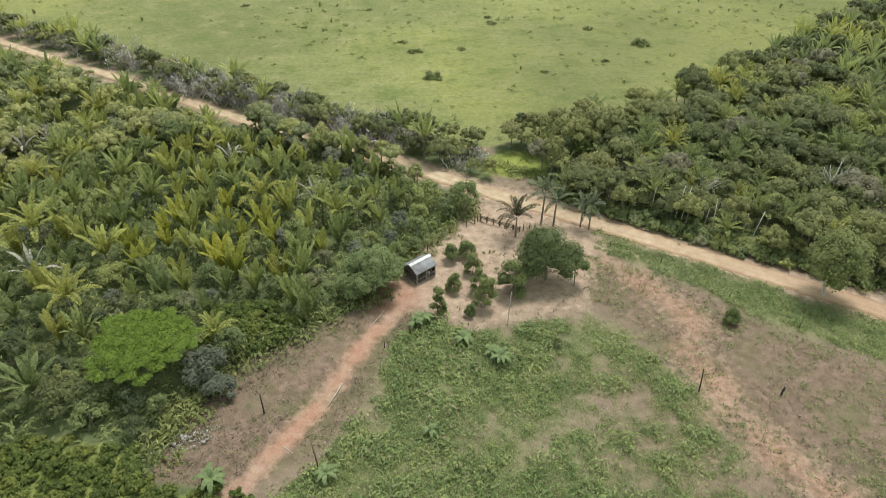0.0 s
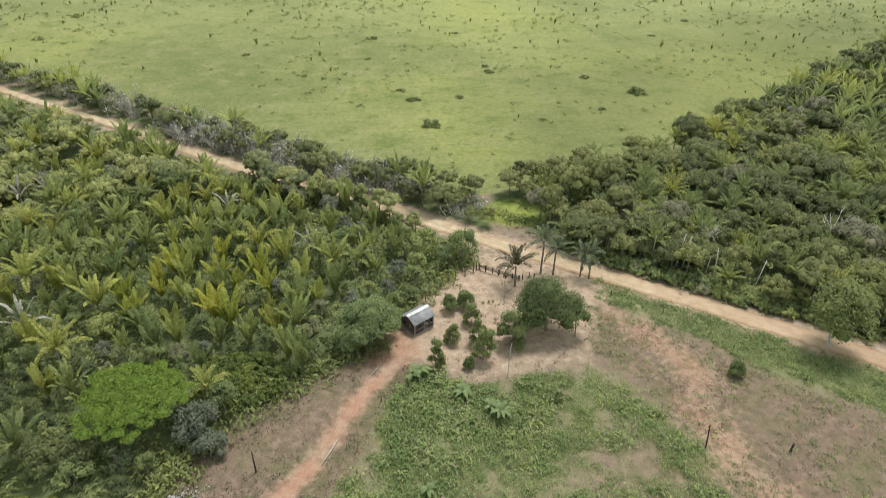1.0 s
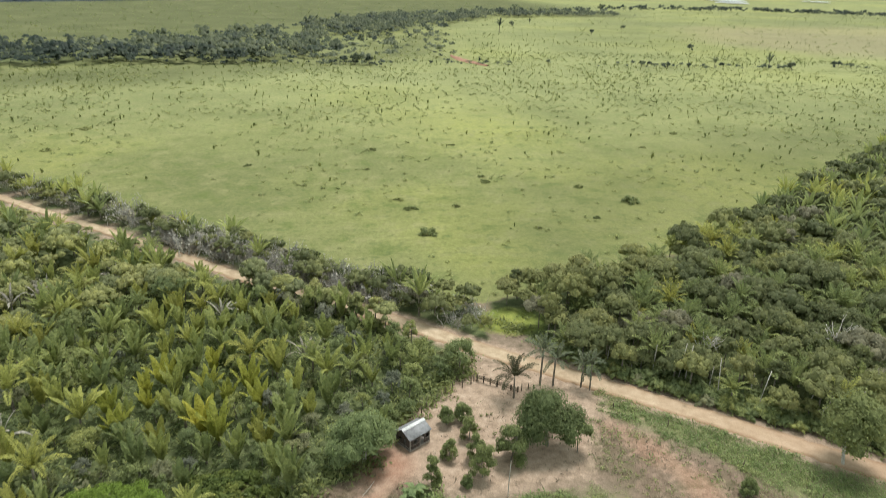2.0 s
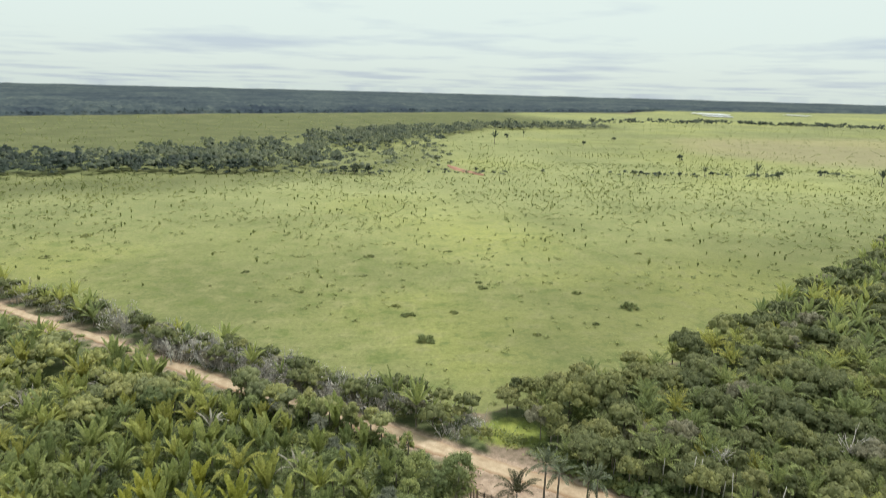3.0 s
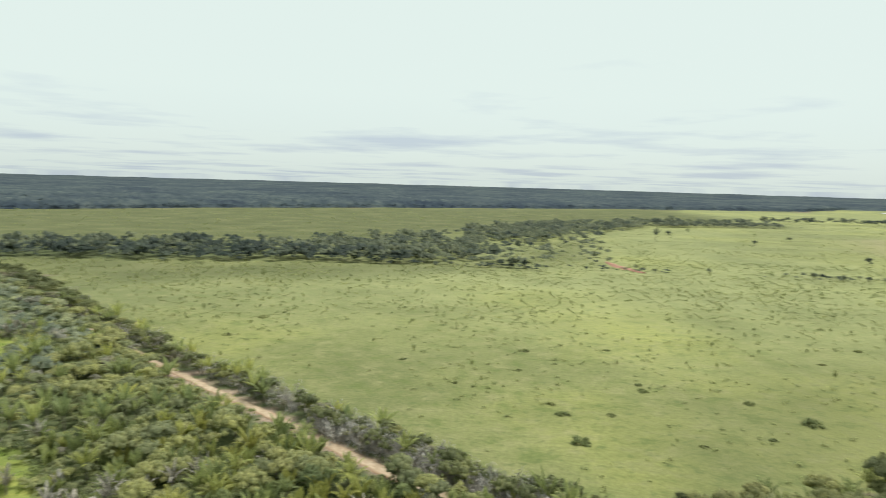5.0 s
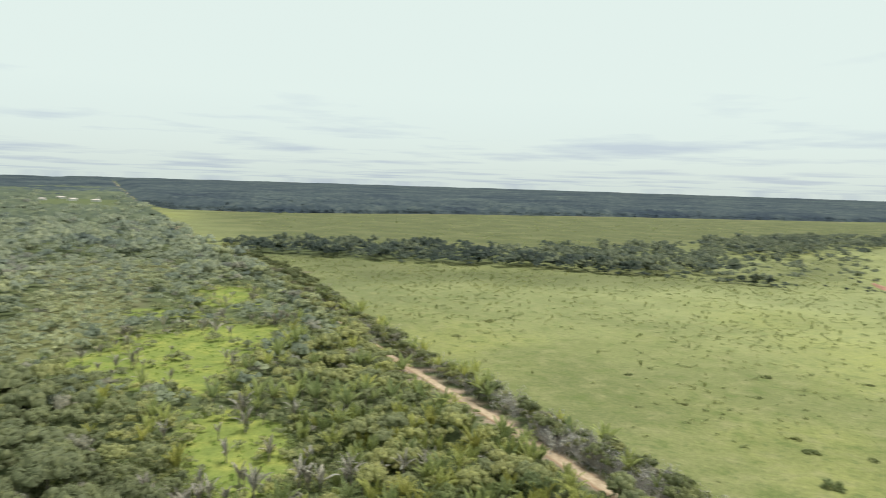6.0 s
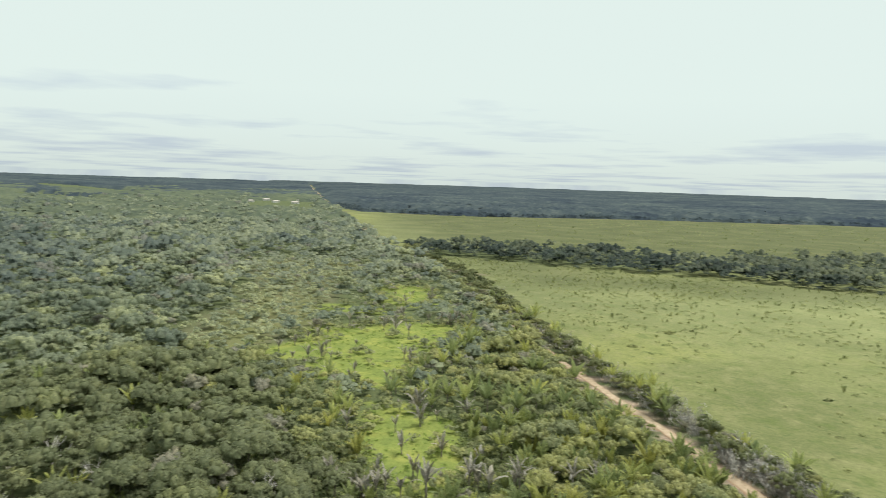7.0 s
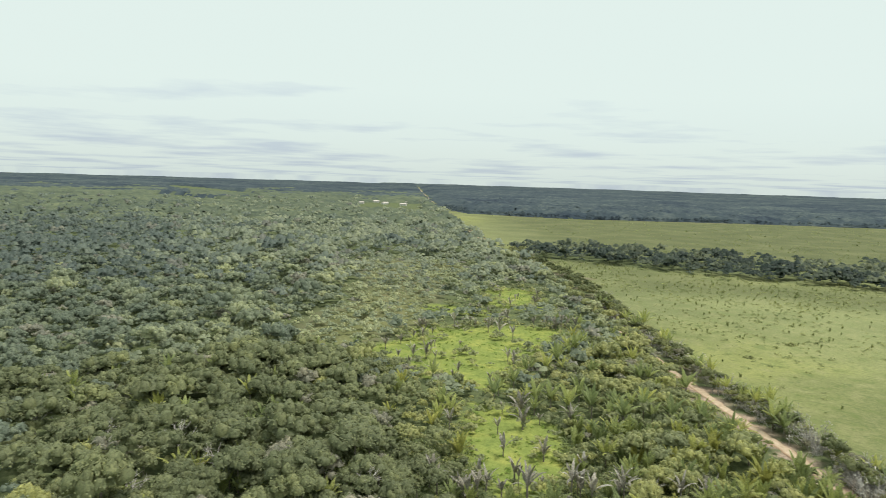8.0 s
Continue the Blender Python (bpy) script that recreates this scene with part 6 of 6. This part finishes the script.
def build_palm(x, y, seed, stem, count, length, upright, mat, label, droop=1.2, thick=0.17):
    fr, t, m = palm_pattern(seed, stem, count, length, upright, mat, 22, 0.17, droop, thick, 0.19)
    top = thing("palm", [("trunk", t)], label, "palm")
    for v, q in fr:
        part("frond", mesh_from("frond", v, q, [m]), None, top)
    return put(top, x, y)


def build_banana(x, y, seed, s=1.0):
    r = np.random.default_rng(seed)
    top = new("banana_plant")
    tagged(top, "banana plant with broad pale green leaves among weeds", "banana plant", "banana plants")
    tv, tq = tube([(0, 0, -0.1), (0, 0, 0.7), (0, 0, 1.3)], [0.14, 0.12, 0.08])
    part("stem", mesh_from("stem", tv, tq, [M_BANANA], smooth=True), None, top)
    for k in range(9):
        n, L = 6, r.uniform(1.6, 2.3)
        a, p, pts = r.uniform(0.75, 1.3), np.array((0.0, 0, 1.2)), []
        for j in range(n + 1):
            pts.append(p)
            p = p + np.array((math.cos(a), 0, math.sin(a))) * L / n
            a -= 0.38
        v, q = [], []
        for j, c in enumerate(pts):
            w = 0.30 * math.sin(math.pi * (0.08 + 0.88 * j / n)) ** 0.6
            v += [c + (0, w, -w * 0.25), c, c + (0, -w, -w * 0.25)]
            if j:
                b = (j - 1) * 3
                q += [(b, b + 1, b + 4, b + 3), (b + 1, b + 2, b + 5, b + 4)]
        v, q = turned((np.array(v), np.array(q)), k * 2.4 + r.normal(scale=0.2))
        part("leaf", mesh_from("leaf", v, q, [M_BANANA]), None, top)
    put(top, x, y, 0, s)


build_yard_trees()
build_palm(19.6, 106.9, 401, 4.1, 18, 4.7, 0.1, M_PALM_DARK, "young palm with arching fronds and slim trunk by the gate", 1.3)
build_palm(25.0, 110.8, 402, 7.4, 15, 4.0, -0.35, M_PALM_GREY, "tall palm with drooping dusty fronds beside the road", 1.1)
build_palm(27.3, 110.4, 403, 5.6, 14, 3.7, -0.45, M_PALM_GREY, "palm with drooping dusty fronds beside the road", 1.1)
build_palm(32.5, 110.3, 404, 4.8, 12, 3.3, -0.35, M_PALM_GREY, "palm with drooping dusty fronds beside the road", 1.1, 0.13)
build_palm(33.9, 109.3, 405, 4.9, 13, 3.4, -0.4, M_PALM_GREY, "palm with drooping dusty fronds beside the road", 1.1, 0.13)
for bx, by, bs, bz in ((1.6, 82.0, 1, 1.1), (0.6, 81.2, 2, 0.9), (7.9, 77.6, 3, 1.0), (13.0, 73.2, 4, 1.1), (12.0, 74.4, 5, 0.9), (-23.6, 53.0, 6, 1.2), (2.4, 60.2, 7, 0.8), (-10.3, 53.6, 8, 1.0)):
    build_banana(bx, by, bs + 500, bz)


# ---------------------------------------------------------------- fence, gate, stumps and logs
def stake(name, x, y, h, r, mat, label, cat, group="", lean=(0, 0), sides=6):
    rr = np.random.default_rng(int(x * 31 + y * 17) % 9999)
    v, q = tube([(0, 0, -0.3), (lean[0] * 0.4 + rr.normal(scale=0.02), lean[1] * 0.4, h * 0.45), (lean[0], lean[1], h)], [r * 1.1, r, r * 0.8])
    ob = new(name, mesh_from(name, v, q, [mat], smooth=True))
    ob.location = (x, y, 0)
    return tagged(ob, label, cat, group)


for x, y, h in ((3.1, 102.5, 1.3), (4.0, 103.6, 1.4), (5.9, 106.4, 1.2), (7.4, 108.2, 1.3), (8.8, 109.7, 1.4), (10.7, 110.6, 1.4), (12.4, 111.9, 1.5), (13.0, 112.6, 1.7), (21.3, 108.9, 1.5), (22.6, 109.4, 1.4), (23.4, 108.7, 1.5)):
    stake("fence_post", x, y, h, 0.10, M_POST, "rough wooden fence post in bare earth", "fence post", "fence posts")
for x, y, h in ((36.6, 103.4, 1.3), (44.5, 98.2, 1.3), (52.6, 87.6, 1.3), (61.0, 80.2, 1.3), (2.3, 131.4, 1.9)):
    stake("fence_post", x, y, h, 0.09, M_POST, "thin wooden post beside the road verge", "fence post", "verge posts")


def build_gate():
    gate = new("gate")
    tagged(gate, "low gate of dark wooden boards across the yard entrance", "gate")
    a, b = Vector((13.6, 112.9, 0)), Vector((20.6, 108.6, 0))
    L = (b - a).length
    gate.matrix_basis = Matrix.Translation(a) @ pose(0, 0, 0, 0, 0, math.degrees(math.atan2(b.y - a.y, b.x - a.x)))
    for k in range(7):
        x = L * k / 6
        plank("post", gate, M_CHAR if k % 2 else M_POST, x - 0.1, x + 0.1, -0.1, 0.1, -0.2, 1.2 - 0.1 * (k % 2))
    for z in (0.25, 0.52, 0.8):
        for k in range(3):
            plank("board", gate, M_POST, L * k / 3 + 0.1, L * (k + 1) / 3 - 0.1, -0.035, 0.035, z, z + 0.16)


build_gate()


def build_young_plant(x, y, seed, s):
    r = np.random.default_rng(seed)
    p = r.normal(scale=(0.14, 0.14, 0.10), size=(26, 3)) + (0, 0, 0.32)
    v, q = kites(p, p - (0, 0, 0.1) + r.normal(scale=0.2, size=(26, 3)), r.normal(size=(26, 3)), r.uniform(0.16, 0.30, 26), r.uniform(0.08, 0.14, 26))
    top = thing("young_plant", [("stem", mesh_from("stem", *tube([(0, 0, -0.1), (0, 0, 0.35)], [0.025, 0.015]), [M_POST])), ("leaves", mesh_from("leaves", v, q, [M_YARD]))],
                "small dark green plant set in the bare yard", "young plant", "yard seedlings")
    put(top, x, y, seed, s)


for k, (x, y) in enumerate(((11.8, 100.9), (13.2, 101.2), (14.2, 101.4), (15.0, 101.7), (12.6, 97.6), (14.9, 96.2))):
    build_young_plant(x, y, 900 + k, 1.0 + 0.15 * (k % 3))
stake("dead_stump", 40.3, 67.0, 4.4, 0.09, M_CHAR, "tall thin charred stump in the weedy field", "stump", lean=(-0.35, 0))
stake("dead_stump", 51.9, 66.4, 1.2, 0.17, M_CHAR, "short charred stump in dry ground", "stump", lean=(0.2, 0.1))
stake("dead_stump", -19.4, 64.2, 3.6, 0.11, M_CHAR, "charred leaning stump on dry ground", "stump", lean=(-0.2, 0.1))
stake("dead_stump", -11.3, 55.2, 4.6, 0.12, M_POST, "tall weathered stump beside the red track", "stump", lean=(-0.6, 0.3))
stake("dead_stump", -3.9, 76.9, 1.2, 0.09, M_POST, "short wooden stake beside the track", "stake")
stake("dead_stump", 20.5, 75.9, 1.6, 0.10, M_POST, "short dead stem in the weeds", "stump")
stake("bare_sapling", 15.2, 82.2, 6.2, 0.06, M_PALE, "thin pale bare sapling", "sapling", lean=(0.1, 0))


for k in range(16):
    u = k / 15
    x, y = np.interp(u, [0, 0.35, 0.7, 1], [33, 47, 62, 80]), np.interp(u, [0, 0.35, 0.7, 1], [124, 113.5, 105, 94.5])
    stake("dead_sapling", x + rng.normal(scale=1.2), y + rng.normal(scale=0.8), rng.uniform(4.0, 8.5), 0.09, M_PALE, "thin pale leafless sapling at the wood's edge", "sapling", "dead saplings", (rng.normal(scale=0.8), rng.normal(scale=0.4)))


def log(x0, y0, x1, y1, r, mat, label):
    v, q = tube([(x0, y0, r), ((x0 + x1) / 2 + 0.08, (y0 + y1) / 2, r * 1.1), (x1, y1, r)], [r, r * 0.95, r * 0.75])
    tagged(new("fallen_log", mesh_from("fallen_log", v, q, [mat], smooth=True)), label, "log", "fallen logs")


log(-4.2, 85.5, -5.8, 82.4, 0.045, M_PALE, "thin bleached pole lying across the track")
log(-9.6, 69.5, -11.2, 65.3, 0.085, M_PALE, "bleached fallen trunk beside the red track")
log(-16.2, 58.7, -14.5, 57.3, 0.06, M_PALE, "short bleached log on the dry bank")
log(-10.8, 54.6, -10.3, 51.5, 0.06, M_PALE, "bleached branch lying in weeds")
log(44.0, 109.0, 49.5, 106.3, 0.12, M_POST, "fallen dark branch along the road edge")


def build_rubble():
    """A spill of broken stone and husks where the dry bank meets the wood."""
    r = np.random.default_rng(71)
    vs, qs, k = [], [], 0
    for _ in range(170):
        t = r.random()
        x, y = -30.8 + 4.6 * t + r.normal(scale=1.1), 58.4 + 2.8 * t + r.normal(scale=0.9)
        s = r.uniform(0.04, 0.10) * (1 + (r.random() < 0.1))
        v = np.array([(i, j, h) for h in (-0.4, 0.6) for i, j in ((-1, -1), (1, -1), (1, 1), (-1, 1))]) * s * r.uniform(0.6, 1.2, (8, 3)) + (x, y, 0.12)
        vs.append(v)
        qs.append(np.array(((4, 5, 6, 7), (0, 1, 5, 4), (1, 2, 6, 5), (2, 3, 7, 6), (3, 0, 4, 7))) + k)
        k += 8
    tagged(new("rubble", mesh_from("rubble", np.concatenate(vs), np.concatenate(qs), [M_PEBBLE])), "pale broken rubble spilled on the dry bank", "rubble", kind="stuff")


build_rubble()


def build_dead_tree(x, y, seed, h, label):
    r = np.random.default_rng(seed)
    bits = [tube([(0, 0, -0.3), (0.1, 0, h * 0.35), (0.2, 0.1, h * 0.62)], [0.2, 0.16, 0.11])]
    for k in range(13):
        a, t, l = r.uniform(0, 6.28), r.uniform(0.1, 1.2), r.uniform(0.25, 0.5) * h
        s = np.array((0.15, 0.05, h * r.uniform(0.35, 0.62)))
        e = s + np.array((math.cos(a) * math.cos(t), math.sin(a) * math.cos(t), math.sin(t))) * l
        m = (s + e) / 2 + r.normal(scale=0.25, size=3)
        bits.append(tube([s, m, e], [0.10, 0.07, 0.03]))
        for _ in range(3):
            bits.append(tube([m + (e - m) * r.uniform(0.1, 0.8), e + r.normal(scale=0.7, size=3)], [0.045, 0.015]))
    v, q = join(bits)
    ob = new("dead_tree", mesh_from("dead_tree", v, q, [M_PALE], smooth=True))
    ob.location = (x, y, 0)
    tagged(ob, label, "dead tree", "dead trees")


for k, (x, y, h) in enumerate(((-165, 53, 11), (-120, 79, 9), (58, 116, 9), (84, 118, 11), (-178, 40, 10), (-152, 57, 9), (-146, 38, 9), (-196, 27, 10))):
    build_dead_tree(x, y, 700 + k, h, "bleached leafless tree standing among green trees")


for k, (x, y, s) in enumerate(((-102, 109, 1.2), (-99, 120, 1.1), (-89, 126, 1.2), (-82, 137, 1.0), (-93, 130, 0.9), (-86, 133, 0.8), (-110, 104, 0.9), (-79, 142, 0.8), (-128, 152, 1.0), (-146, 122, 0.9))):
    fr, t, m = palm_pattern(740 + k, 3.0, 8, 5.0, 0.75, M_DEADLEAF, 0, 0.26, 1.4)
    top = thing("dead_palm", [("trunk", t)], "dead palm with bleached hanging fronds in green woodland", "dead palm", "dead palms")
    for v, q in fr:
        part("frond", mesh_from("frond", v, q, [m]), None, top)
    put(top, x, y, k * 1.1, s)


# ---------------------------------------------------------------- far things
def build_house(x, y, w, d, h, turn):
    house = new("house")
    tagged(house, "distant small whitewashed house with pale roof", "house", "far houses")
    bm = bmesh.new()
    box(bm, -w / 2, w / 2, -d / 2, d / 2, 0, h)
    part("wall", bm, M_HOUSE, house)
    bm = bmesh.new()
    v = [bm.verts.new(p) for sx in (-1, 1) for p in ((sx * (w / 2 + 0.5), -d / 2 - 0.6, h - 0.1), (sx * (w / 2 + 0.5), 0, h + d * 0.28), (sx * (w / 2 + 0.5), d / 2 + 0.6, h - 0.1))]
    for f in ((0, 1, 4, 3), (1, 2, 5, 4), (0, 3, 5, 2), (0, 2, 1), (3, 4, 5)):
        bm.faces.new([v[k] for k in f])
    part("roof", bm, M_TERRA, house)
    for k in (-0.25, 0.25):
        plank("window", house, M_CHAR, w * k - 0.6, w * k + 0.6, -d / 2 - 0.04, -d / 2 + 0.04, 1.0, 2.2)
    house.matrix_basis = pose(x, y, float(rise_at(x, y)), 0, 0, turn)


for k, (x, y) in enumerate(((-1604, 975), (-1690, 1075), (-1575, 1030), (-1542, 1146), (-1500, 1040), (-1760, 1160), (-1640, 1150))):
    build_house(x, y, 12 + 5 * (k % 3), 9, 4.0, 40 + 35 * (k % 4))


def build_pond(points, label):
    bm = bmesh.new()
    n = 28
    cx, cy, rx, ry = points
    vs = [bm.verts.new((cx + rx * math.cos(a) * (1 + 0.12 * math.sin(3 * a)), cy + ry * math.sin(a), float(rise_at(cx, cy)) + 2.0)) for a in np.arange(n) * 2 * math.pi / n]
    bm.faces.new(vs)
    me = bpy.data.meshes.new("pond_water")
    bm.to_mesh(me)
    bm.free()
    me.materials.append(M_WATER)
    tagged(new("pond_water", me), label, "water", kind="structure")


M_WATER, nt_, b_ = nodes_of("pale water", 0.3, 0.5)
b_.inputs["Base Color"].default_value = (0.62, 0.64, 0.63, 1)
bump(nt_, b_, noise_node(nt_, 0.4, 2), 0.05, 0.05)
build_pond((1085, 2450, 55, 110), "pale pond in the far pasture")
build_pond((1030, 2270, 50, 60), "pale pond in the far pasture")
build_pond((1420, 2480, 40, 60), "pale pond in the far pasture")
